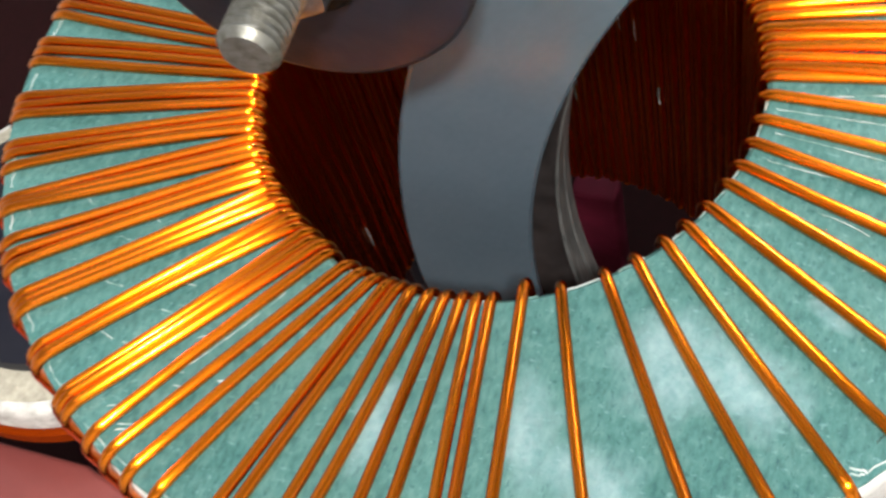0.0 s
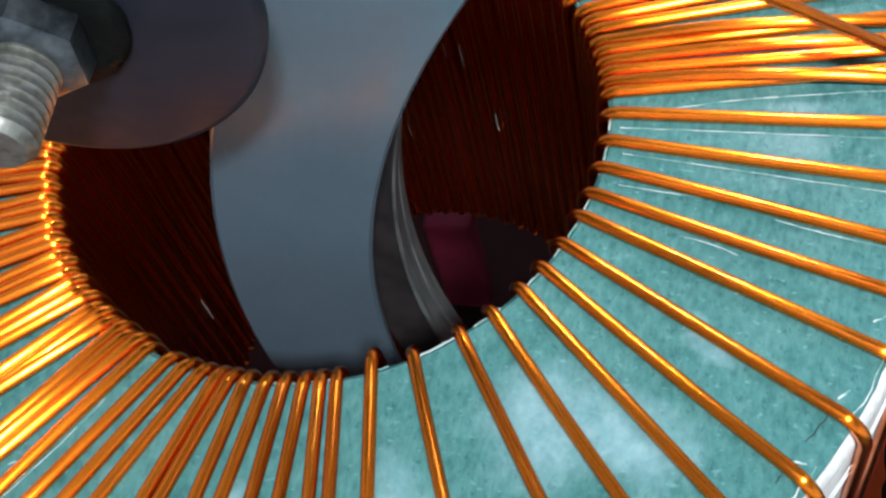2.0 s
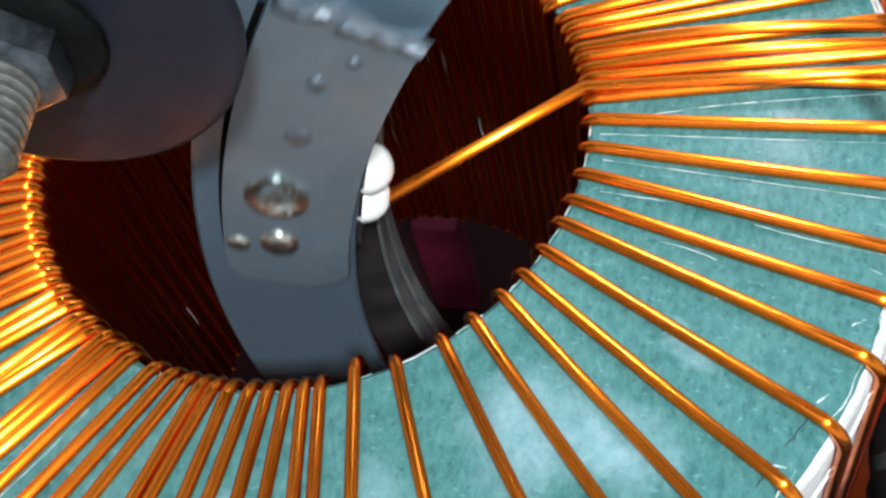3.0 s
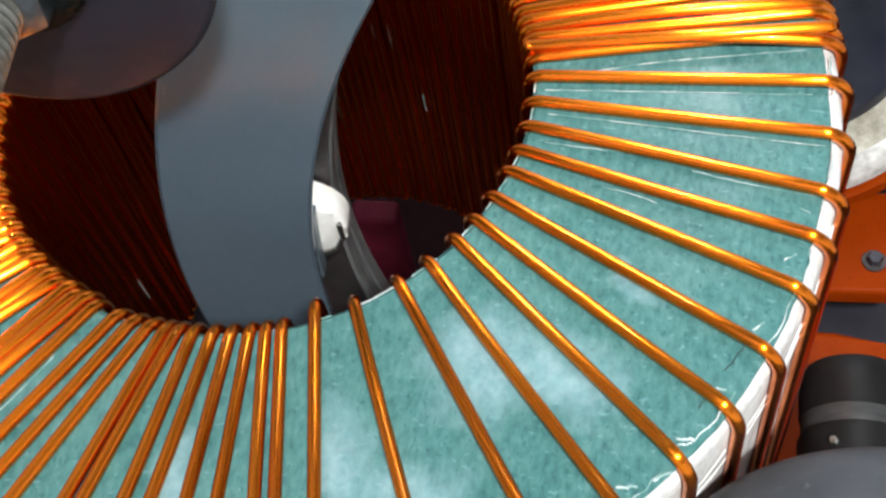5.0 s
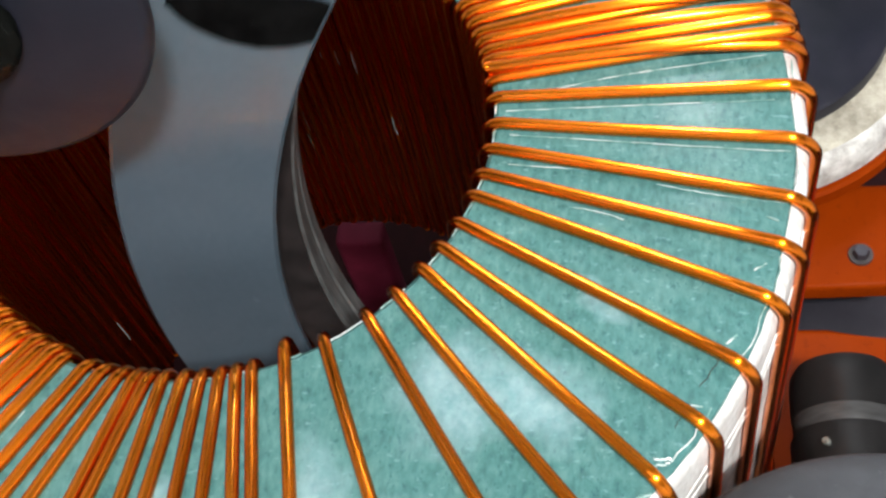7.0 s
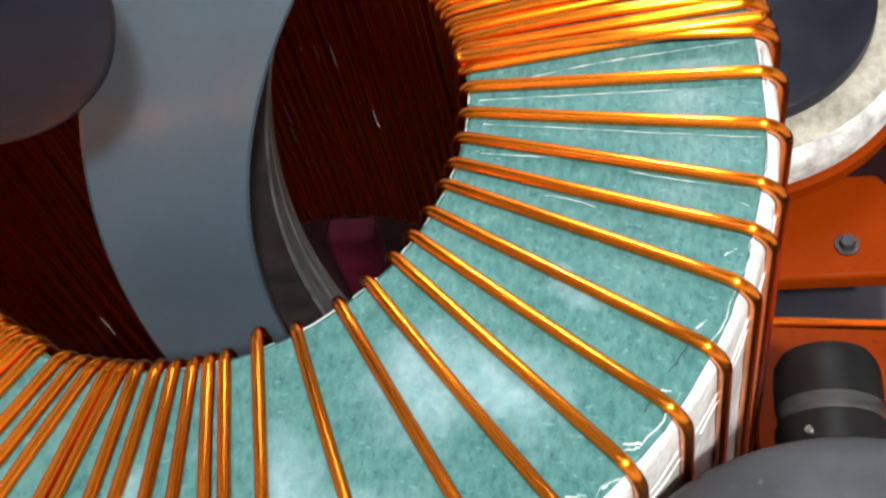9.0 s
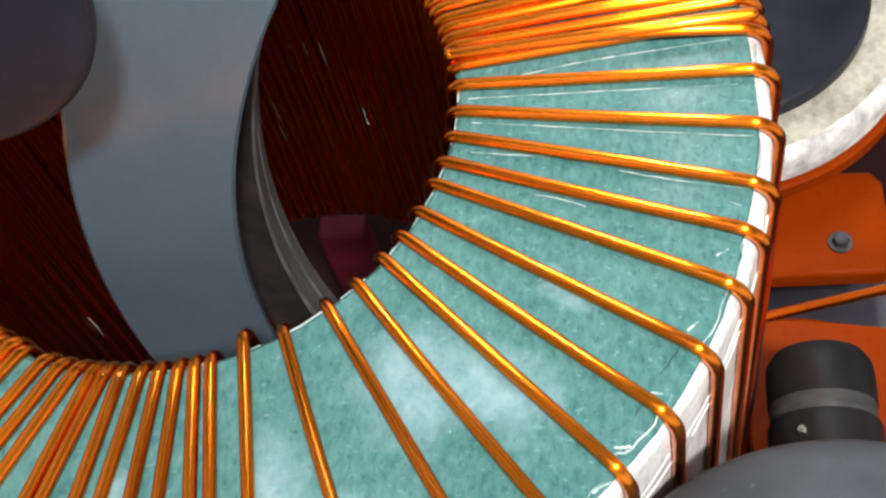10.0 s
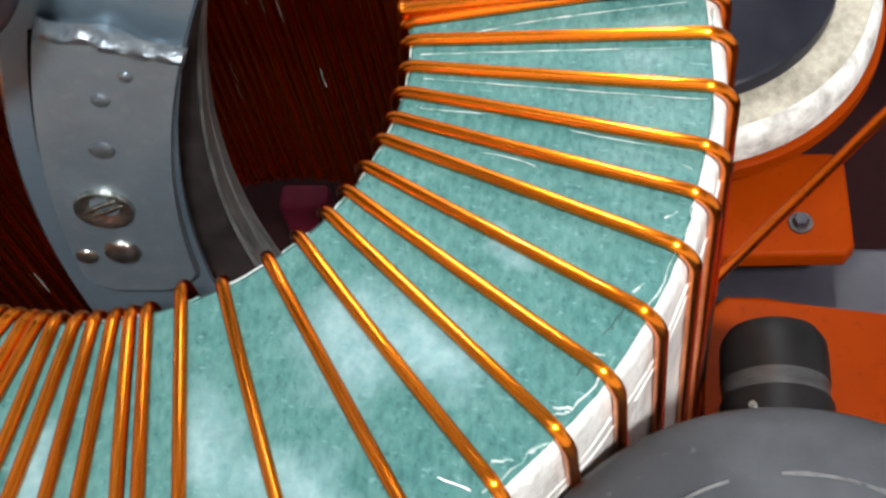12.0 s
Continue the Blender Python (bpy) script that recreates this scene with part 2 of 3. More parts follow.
M.link(M.ramp(M.noise(160, 5), [(0.34, (0.30, 0.29, 0.27)), (0.6, (0.62, 0.61, 0.58))]), "Base Color")
M.bump(M.noise(500, 4), 0.4, 0.0006)
RIM = M.m

M = Mat("blue_grey_steel", (0.10, 0.11, 0.14), 0.45, 0.4)
M.link(M.ramp(M.noise(40, 5), [(0.3, (0.020, 0.019, 0.026)), (0.7, (0.042, 0.040, 0.050))]), "Base Color")
BLUESTEEL = M.m

M = Mat("old_steel", (0.08, 0.09, 0.10), 0.36, 0.5)
M.link(M.ramp(M.noise(120, 5, (1, 1, 8)), [(0.3, (0.085, 0.093, 0.094)), (0.7, (0.29, 0.30, 0.295))]), "Base Color")
OLDSTEEL = M.m
M = Mat("red_stand_in", (0.45, 0.03, 0.07), 0.75, 0.0, 0.0, 0.1)
M.link(M.ramp(M.noise(80, 3), [(0.3, (0.050, 0.003, 0.009)), (0.7, (0.085, 0.006, 0.018))]), "Base Color")
RED = M.m
# Unseen walls and ceiling, kept pale so the wires reflect them.
M = Mat("plaster", (0.55, 0.55, 0.53), 0.8)
M.link(M.ramp(M.noise(2, 5), [(0.3, g(0.70)), (0.7, g(0.80))]), "Base Color")
PLASTER = M.m
M = Mat("concrete", (0.22, 0.21, 0.20), 0.8)
M.link(M.ramp(M.noise(3, 6), [(0.3, g(0.16)), (0.7, g(0.26))]), "Base Color")
CONCRETE = M.m
# ---------------------------------------------------------------- mesh helpers


def mesh_ob(name, bm, material, parent=None, label="", smooth=True):
    me = bpy.data.meshes.new(name)
    bmesh.ops.recalc_face_normals(bm, faces=bm.faces)
    bm.to_mesh(me)
    bm.free()
    if smooth:
        for p in me.polygons:
            p.use_smooth = True
        me.set_sharp_from_angle(angle=radians(38))
    for m in material if isinstance(material, (list, tuple)) else [material]:
        me.materials.append(m)
    ob = new(name, me)
    if parent:
        ob.parent = parent
    if label:
        ob["label"] = label
    return ob


def part(name, bm, material, parent, label=""):
    return mesh_ob(name, bm, material, parent, label)


def thing(name, m, label, category, group="", kind=""):
    ob = new(name)
    ob.empty_display_size = 0.01
    ob.matrix_world = m
    return tagged(ob, label, category, group, kind)


def lathe(profile, n=96, closed=True, a0=0.0, a1=360.0, bm=None, mat=0):
    """Turn a profile of (radius, height) round the z axis."""
    bm = bm or bmesh.new()
    full = abs(a1 - a0) >= 359.9
    cols = []
    steps = n if full else n + 1
    for k in range(steps):
        a = radians(a0 + (a1 - a0) * k / n)
        c, s = math.cos(a), math.sin(a)
        cols.append([bm.verts.new((r * c, r * s, z)) for r, z in profile])
    m = len(profile)
    last = m if closed else m - 1
    for k in range(n):
        p, q = cols[k], cols[(k + 1) % steps]
        for j in range(last):
            f = bm.faces.new((p[j], q[j], q[(j + 1) % m], p[(j + 1) % m]))
            f.material_index = mat
    if not full and closed:
        bm.faces.new(cols[0])
        bm.faces.new(cols[-1][::-1])
    return bm


def solid(profile, n=64):
    """A turned solid: the profile runs from axis to axis."""
    bm = bmesh.new()
    cols = []
    inner = profile[1:-1]
    top, bot = bm.verts.new((0, 0, profile[0][1])), bm.verts.new((0, 0, profile[-1][1]))
    for k in range(n):
        a = 2 * math.pi * k / n
        cols.append([bm.verts.new((r * math.cos(a), r * math.sin(a), z)) for r, z in inner])
    for k in range(n):
        p, q = cols[k], cols[(k + 1) % n]
        bm.faces.new((top, p[0], q[0]))
        for j in range(len(inner) - 1):
            bm.faces.new((p[j], p[j + 1], q[j + 1], q[j]))
        bm.faces.new((bot, q[-1], p[-1]))
    return bm


def tube(points, radius, sides=10, cap=True, bm=None, ends=False):
    """A round bar along points; ends: both ends are rounded off."""
    bm = bm or bmesh.new()
    pts = [Vector(p) for p in points]
    rings = []
    ref = None
    uv = bm.loops.layers.uv.get("UVMap") or bm.loops.layers.uv.new("UVMap")
    radii = [radius] * len(pts)
    if ends:
        for at, to in ((0, 1), (-1, -2)):
            d = (pts[to] - pts[at]).normalized() * radius
            tip = pts[at]
            extra, small = [tip - d * f for f in (0.98, 0.8, 0.45)], [radius * f for f in (0.2, 0.6, 0.9)]
            pts = extra + pts if at == 0 else pts + extra[::-1]
            radii = small + radii if at == 0 else radii + small[::-1]
    for i, p in enumerate(pts):
        d = (pts[min(i + 1, len(pts) - 1)] - pts[max(i - 1, 0)]).normalized()
        if ref is None:
            ref = d.orthogonal().normalized()
        ref = (ref - d * ref.dot(d)).normalized()
        side = d.cross(ref)
        rings.append([bm.verts.new(p + radii[i] * (math.cos(2 * math.pi * k / sides) * ref + math.sin(2 * math.pi * k / sides) * side))
                      for k in range(sides)])
    for i, (a, b) in enumerate(zip(rings, rings[1:])):
        for k in range(sides):
            f = bm.faces.new((a[k], a[(k + 1) % sides], b[(k + 1) % sides], b[k]))
            for loop, (u, v) in zip(f.loops, ((k, i), (k + 1, i), (k + 1, i + 1), (k, i + 1))):
                loop[uv].uv = (u / sides, v / len(rings))
    if cap:
        bm.faces.new(rings[0][::-1])
        bm.faces.new(rings[-1])
    return bm


def box(sx, sy, sz, bevel=0.0, at=(0, 0, 0)):
    bm = bmesh.new()
    bmesh.ops.create_cube(bm, size=1.0)
    for v in bm.verts:
        v.co = Vector((v.co.x * sx + at[0], v.co.y * sy + at[1], v.co.z * sz + at[2]))
    if bevel:
        bmesh.ops.bevel(bm, geom=list(bm.edges), offset=bevel, segments=3, affect="EDGES", profile=0.5)
    return bm


def slab(outline, z0, z1, bevel=0.0):
    """A plate from a plan outline."""
    bm = bmesh.new()
    low = [bm.verts.new((x, y, z0)) for x, y in outline]
    high = [bm.verts.new((x, y, z1)) for x, y in outline]
    bm.faces.new(low[::-1])
    top = bm.faces.new(high)
    n = len(outline)
    for k in range(n):
        bm.faces.new((low[k], low[(k + 1) % n], high[(k + 1) % n], high[k]))
    if bevel:
        bmesh.ops.bevel(bm, geom=list(top.edges), offset=bevel, segments=3, affect="EDGES", profile=0.5)
    return bm


def polar(r, deg, z=0.0):
    return Vector((r * math.cos(radians(deg)), r * math.sin(radians(deg)), z))


# ---------------------------------------------------------------- setting


def frame_box(bm, x0, x1, y0, y1, z0, z1):
    vs = [bm.verts.new((x, y, z)) for z in (z0, z1) for x, y in ((x0, y0), (x1, y0), (x1, y1), (x0, y1))]
    for f in ((3, 2, 1, 0), (4, 5, 6, 7), (0, 1, 5, 4), (1, 2, 6, 5), (2, 3, 7, 6), (3, 0, 4, 7)):
        bm.faces.new([vs[i] for i in f])


tagged(mesh_ob("floor", box(2 * ROOM_X, 2 * ROOM_Y, 0.1, 0, (0, 0, ROOM_FLOOR - 0.05)), CONCRETE, smooth=False), "grey concrete workshop floor", "floor", kind="structure")
# Unseen ceiling, left open only where the added lamps sit.
bm = bmesh.new()
xs = sorted({-ROOM_X, ROOM_X} | {v for r in LAMP_OPENINGS for v in r[:2]})
ys = sorted({-ROOM_Y, ROOM_Y} | {v for r in LAMP_OPENINGS for v in r[2:4]})
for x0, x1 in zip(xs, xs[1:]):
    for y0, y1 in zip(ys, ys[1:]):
        if not any(r[0] <= x0 and x1 <= r[1] and r[2] <= y0 and y1 <= r[3] for r in LAMP_OPENINGS):
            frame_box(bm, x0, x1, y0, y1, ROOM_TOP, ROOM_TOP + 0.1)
tagged(mesh_ob("ceiling", bm, PLASTER, smooth=False), "unseen ceiling, added with openings for the lamps", "ceiling", kind="structure")
# Added walls out of view; they bounce light onto the wires.
for wname, sx, sy, at in (("wall_north", 2 * ROOM_X, 0.1, (0, ROOM_Y + 0.05, (ROOM_FLOOR + ROOM_TOP) / 2)),
                          ("wall_south", 2 * ROOM_X, 0.1, (0, -ROOM_Y - 0.05, (ROOM_FLOOR + ROOM_TOP) / 2)),
                          ("wall_east", 0.1, 2 * ROOM_Y, (ROOM_X + 0.05, 0, (ROOM_FLOOR + ROOM_TOP) / 2)),
                          ("wall_west", 0.1, 2 * ROOM_Y, (-ROOM_X - 0.05, 0, (ROOM_FLOOR + ROOM_TOP) / 2))):
    tagged(mesh_ob(wname, box(sx, sy, ROOM_TOP - ROOM_FLOOR, 0, at), PLASTER, smooth=False), "unseen pale wall, added to close the room and brighten reflections", "wall", kind="structure")


bed = thing("machine_bed", Matrix.Translation((0, 0, 0)), "red-brown steel bed of the winding machine, shade painted in", "machine bed")
part("top_plate", box(1.2, 0.9, 0.012, 0.002, (0.05, 0.05, -0.006)), BED_SHADED, bed)
for sx in (-0.5, 0.6):
    for sy in (-0.35, 0.45):
        part("leg", box(0.06, 0.06, 0.738, 0.004, (sx, sy, -0.381)), BED_SHADED, bed)

# ---------------------------------------------------------------- toroid core
R_IN, R_OUT, TOP, BOTTOM = 0.0463, 0.0956, Z0 - 0.0010, Z0 - 0.1020
core = thing("toroid_core", Matrix.Identity(4), "ring core wrapped in teal pressboard and white cloth tape", "transformer core")


def ragged_ring(r0, edge, z0, z1, lip, n=240):
    """A flat ring with a softly waved, turned-down outer lip."""
    bm = bmesh.new()
    cols = []
    for k in range(n):
        a = 360 * k / n
        wob = 0.0005 * noise.noise(Vector((math.cos(radians(a)) * 6, math.sin(radians(a)) * 6, 3))) + 0.0002 * noise.noise(Vector((math.cos(radians(a)) * 30, math.sin(radians(a)) * 30, 1)))
        r1 = edge - 0.0013 * math.cos(radians(a - 5)) + 0.0012 * math.exp(-((a - 318) / 25) ** 2)
        prof = [(r0, z0), (r0, z1 - 0.0008), (r0 + 0.0008, z1), (r0 + 0.012, z1), ((r0 + r1) / 2, z1), (r1 - 0.010, z1), (r1 - lip + wob, z1 - 0.0002),
                (r1 - lip + wob + 0.0003, z1 - 0.0007)]
        cols.append([bm.verts.new(polar(r, a, z + 0.00012 * noise.noise(Vector((r * 160 * math.cos(radians(a)), r * 160 * math.sin(radians(a)), 0))))) for r, z in prof])
    m = len(cols[0])
    for k in range(n):
        p, q = cols[k], cols[(k + 1) % n]
        for j in range(m):
            bm.faces.new((p[j], q[j], q[(j + 1) % m], p[(j + 1) % m]))
    return bm


part("pressboard_ring", ragged_ring(R_IN, R_OUT - 0.0004, TOP - 0.0015, TOP, 0.0010), TEAL, core, "teal pressboard ring")
part("pressboard_ring", lathe([(R_IN, BOTTOM), (R_OUT - 0.002, BOTTOM), (R_OUT - 0.002, BOTTOM + 0.0015), (R_IN, BOTTOM + 0.0015)], 128), TEAL, core, "teal pressboard ring")
prof = [(R_OUT - 0.0046, TOP - 0.0007)]
for k in range(7):
    a = radians(90 - 15 * k)
    prof.append((R_OUT - 0.0036 + 0.0036 * math.cos(a), TOP - 0.0041 + 0.0036 * math.sin(a)))
for k in range(1, 12):
    prof.append((R_OUT + 0.0002 * (k % 2), TOP - 0.005 - k * 0.008))
prof += [(R_OUT - 0.001, BOTTOM + 0.0016), (R_OUT - 0.004, BOTTOM + 0.0016)]
part("outer_tape", lathe(prof, 160), TAPE, core, "white cloth tape on the outer wall")
for k in range(7):
    a0, z0 = -8.0 - 13.5 * k, TOP - 0.0062 - 0.0022 * (k % 3)
    pts = [polar(R_OUT + 0.00012, a0 - 2.6 * j, z0 - 0.0011 * j + 0.0005 * math.sin(1.7 * j + k)) for j in range(10)]
    part("tape_edge", tube(pts, 0.00026, 6), TAPE, core, "overlapping edge of the white tape")
part("inner_lining", lathe([(R_IN + 0.0002, TOP - 0.0016), (R_IN + 0.0002, BOTTOM + 0.0016), (R_IN + 0.002, BOTTOM + 0.0016), (R_IN + 0.002, TOP - 0.0016)], 128), BORE_LINING, core, "dark red-brown lining of the bore")

# Glints on the bore wires, drawn as pale streaks: degrees, height, length.
BORE_GLINTS = [(96.5, -0.0578, 0.007), (84.9, -0.0354, 0.005), (80.6, -0.036, 0.005), (75.9, -0.0358, 0.005), (-176.8, -0.0709, 0.008), (75.9, -0.038, 0.005), (69.0, -0.0569, 0.006), (97.5, -0.0648, 0.005)]
rngf = random.Random(3)
for k, (r0, a0, r1, a1) in enumerate(((0.0560, 5.5, 0.0720, 6.6), (0.0640, 6.1, 0.0904, 7.0), (0.0483, 1.2, 0.0905, 1.5), (0.0493, -4.1, 0.0926, -4.8), (0.0733, -10.4, 0.0928, -11.0), (0.0500, -10.2, 0.0640, -10.0),
                                       (0.0721, -21.1, 0.0780, -20.0), (0.0620, -16.6, 0.0700, -16.4), (0.0560, -113.0, 0.0860, -116.5), (0.0600, -118.0, 0.0840, -121.5))):
    pts = []
    for j in range(15):
        u = j / 14
        pts.append(polar(r0 + (r1 - r0) * u, a0 + (a1 - a0) * u + 0.35 * math.sin(2.6 * u + k) + rngf.uniform(-0.05, 0.05), TOP + 0.00002 + rngf.uniform(0, 0.00006)))
    part("film_crease", tube(pts, 0.00007, 6), CREASE_GLINT, core, "crease in the clear wrapping film, its glint painted pale")
# short loose folds near the outer edge; bright ones paint glints, dark ones fold lines
for r0, a0, r1, a1, width, look_of in ((0.0912, -28.3, 0.0909, -31.4, 0.00006, GROOVE), (0.0911, -34.8, 0.0912, -35.8, 0.00006, GROOVE), (0.0917, -39.2, 0.0935, -38.3, 0.00022, CREASE_GLINT), (0.0922, -39.8, 0.0938, -38.6, 0.00018, CREASE_GLINT),
                                       (0.0937, -43.3, 0.0945, -41.6, 0.00024, CREASE_GLINT), (0.0910, -26.6, 0.0918, -25.4, 0.00018, CREASE_GLINT), (0.0905, -33.6, 0.0925, -32.9, 0.00016, CREASE_GLINT), (0.0912, -46.0, 0.0930, -44.6, 0.00022, CREASE_GLINT),
                                       (0.0900, -12.6, 0.0922, -12.9, 0.00012, CREASE_GLINT), (0.0905, -18.6, 0.0918, -17.6, 0.00012, CREASE_GLINT), (0.0885, -50.2, 0.0925, -48.8, 0.00016, CREASE_GLINT)):
    pts = [polar(r0 + (r1 - r0) * j / 6 + rngf.uniform(-0.0002, 0.0002), a0 + (a1 - a0) * j / 6, TOP + 0.00004) for j in range(7)]
    part("film_fold", tube(pts, width, 6), look_of, core, "mark on the clear film painting a glint or a dark fold line")

# Film edges at both rims, their thin white glints painted on.
for k in range(36):
    a0 = 10 * k + rngf.uniform(0, 3)
    span = rngf.uniform(4, 8.5)
    pts = [polar(R_IN + 0.0003 + rngf.uniform(-0.0001, 0.0001), a0 + span * j / 6, TOP - 0.00015) for j in range(7)]
    part("film_edge", tube(pts, 0.00013, 6), CREASE_GLINT, core, "folded edge of the clear film, its glint painted pale")
    pts = [polar(R_OUT - 0.0018 + rngf.uniform(-0.0004, 0.0003), a0 + span * j / 6, TOP - 0.0001) for j in range(7)]
    part("film_edge", tube(pts, 0.00011, 6), CREASE_GLINT, core, "folded edge of the clear film, its glint painted pale")

# Scattered pale streaks that paint film glints between the turns.
for k in range(30):
    r0, a0, size = rngf.uniform(0.062, 0.090), rngf.uniform(-150, -108), rngf.uniform(0.0008, 0.0032)
    pts = [polar(r0 + size * j / 4, a0 + rngf.uniform(-0.08, 0.08) - 0.5 * j, TOP + 0.00005) for j in range(5)]
    part("film_fold", tube(pts, rngf.uniform(0.00006, 0.00014), 5), CREASE_GLINT, core, "mark on the clear film painting a glint or a dark fold line")

for deg, z, size in BORE_GLINTS:
    pts = [polar(0.0438, deg, Z0 + z - size / 2), polar(0.0436, deg + 0.15, Z0 + z), polar(0.0438, deg + 0.1, Z0 + z + size / 2)]
    part("film_sliver", tube(pts, 0.00008, 5), CREASE_GLINT, core, "pale streak painting a glint in the bore")

# ---------------------------------------------------------------- winding
WIRE = 0.00102
winding = thing("copper_winding", Matrix.Identity(4), "single layer of shiny orange enamelled copper wire round the core", "wire winding")
RI, RO, BEND, BEND_OUT = 0.0452, 0.0966, 0.0028, 0.0046
ZT, ZB = Z0 + 0.0001, BOTTOM - 0.0010


def turn(a_in, a_out, lift=0.0, bow=0.0, r_in=RI, under=None):
    """The path of one turn: up the bore, over the top, down the outer wall, back under."""
    under = a_in if under is None else under
    pts = []
    pi_, po = polar(r_in, a_in), polar(RO, a_out)
    across = (po - pi_).normalized()
    side = Vector((-across.y, across.x, 0))
    pts.append(polar(r_in, under, ZB + BEND))
    pts.append(polar(r_in, a_in * 0.6 + under * 0.4, (ZB + ZT) / 2))
    pts.append(polar(r_in, a_in, ZT - BEND))
    for k in range(1, 6):
        b = radians(90 * k / 6)
        pts.append(pi_ + across * BEND * (1 - math.cos(b)) + Vector((0, 0, ZT - BEND + BEND * math.sin(b))))
    length = (po - pi_).length
    for k in range(9):
        u = k / 8
        d = BEND + (length - BEND - BEND_OUT) * u
        w = 4 * u * (1 - u)
        pts.append(pi_ + across * d + side * bow * w + Vector((0, 0, ZT + lift * w)))
    for k in range(1, 7):
        b = radians(90 * k / 7)
        pts.append(po - across * BEND_OUT * (1 - math.sin(b)) + Vector((0, 0, ZT - BEND_OUT + BEND_OUT * math.cos(b))))
    pts.append(polar(RO, a_out, ZT - BEND_OUT))
    pts.append(polar(RO, a_out + 0.4, (ZB + ZT) / 2))
    pts.append(polar(RO, a_out + 0.8, ZB + BEND))
    pts.append(polar(RO - BEND, a_out + 0.8, ZB))
    pts.append(polar((RO + r_in) / 2, (a_out + under) / 2, ZB))
    pts.append(polar(r_in + BEND, under, ZB))
    pts.append(polar(r_in + 0.0004, under, ZB + BEND * 0.6))
    return pts


# the open stretch of single turns, then the bundle next to it: angle at the bore, angle at the outer edge
SINGLE = [(4.3, 2.3), (-2.0, -4.0), (-8.0, -10.6), (-14.0, -15.6), (-19.1, -21.2), (-25.6, -28.0), (-31.6, -34.4), (-37.2, -40.6), (-44.0, -47.2), (-50.8, -54.2), (-59.8, -64.1)]
BUNDLE = [(-73.6, -77.5), (-76.7, -79.2), (-79.5, -84.2), (-83.0, -87.6), (-86.3, -92.2), (-90.2, -94.8), (-93.1, -99.4), (-95.6, -101.2), (-98.6, -107.2), (-102.1, -111.0), (-105.8, -114.2)]
CROSSED = [(9.0, 8.9, 0.0), (11.8, 7.3, 0.0016), (14.3, 11.1, 0.0), (16.9, 12.2, 0.0012), (19.6, 15.2, 0.0), (22.4, 14.3, 0.0016), (25.4, 19.2, 0.0), (28.2, 21.6, 0.0), (31.2, 23.4, 0.0006)]
rng = random.Random(7)
turns = [turn(a, b, 0.0, rng.uniform(-0.0002, 0.0002)) for a, b in SINGLE]
turns.append(turn(-66.7, -74.0, 0.0, 0.0, 0.0434))
turns += [turn(a, b, rng.uniform(0, 0.0002), rng.uniform(-0.0003, 0.0003)) for a, b in BUNDLE]
turns += [turn(a, b, h, 0.0) for a, b, h in CROSSED]
a = -111.2
k = 0
while a > -326.0:
    lean = -6.5 + 4.2 * min(1.0, (-111.2 - a) / 45.0) + (1.3 if k % 3 == 0 else -1.1 if k % 3 == 1 else 0.2) + rng.uniform(-0.8, 0.8)
    turns.append(turn(a, a + lean, rng.uniform(0.0001, 0.0008), rng.uniform(-0.0004, 0.0008), RI - 0.0006 * (k % 2)))
    a -= rng.uniform(2.35, 2.75)
    k += 1
for pts in turns:
    part("wire_turn", tube(pts, WIRE, 10), COPPER, winding)

# ---------------------------------------------------------------- shuttle ring
RC = Vector((0.15904, -0.01013, Z0 - 0.03540))
RN = Vector((0.08719, -0.99534, 0.04119))
RU = Vector((0.99619, 0.08727, 0.0))
RV = RN.cross(RU)
RING = Matrix((( RU.x, RV.x, RN.x, RC.x), (RU.y, RV.y, RN.y, RC.y), (RU.z, RV.z, RN.z, RC.z), (0, 0, 0, 1)))
shuttle = thing("winding_shuttle", RING, "grey steel shuttle ring threaded through the core", "shuttle ring")
part("front_ring", lathe([(0.1504, -0.0006), (0.1509, 0), (0.1741, 0), (0.1747, -0.0006), (0.1747, -0.0018), (0.1504, -0.0018)], 256), STEEL, shuttle)
# Thin dark facing covers the back ring's lit face so the recess stays dark.
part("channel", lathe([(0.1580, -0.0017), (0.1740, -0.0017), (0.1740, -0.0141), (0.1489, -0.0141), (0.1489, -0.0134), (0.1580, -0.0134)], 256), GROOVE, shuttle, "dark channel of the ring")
part("back_ring", lathe([(0.1485, -0.0150), (0.1495, -0.0140), (0.1747, -0.0140), (0.1747, -0.0250), (0.1495, -0.0250), (0.1485, -0.0240), (0.1485, -0.0205), (0.1492, -0.0200), (0.1485, -0.0195)], 256), OLDSTEEL, shuttle)
bm = bmesh.new()
for r, z in ((0.1570, -0.0068), (0.1570, -0.0086), (0.1570, -0.0104), (0.1570, -0.0122)):
    tube([polar(r, 2.5 * k, z) for k in range(145)], 0.0009, 6, False, bm)
part("stored_wire", bm, COPPER, shuttle, "copper wire stored in the ring's channel")


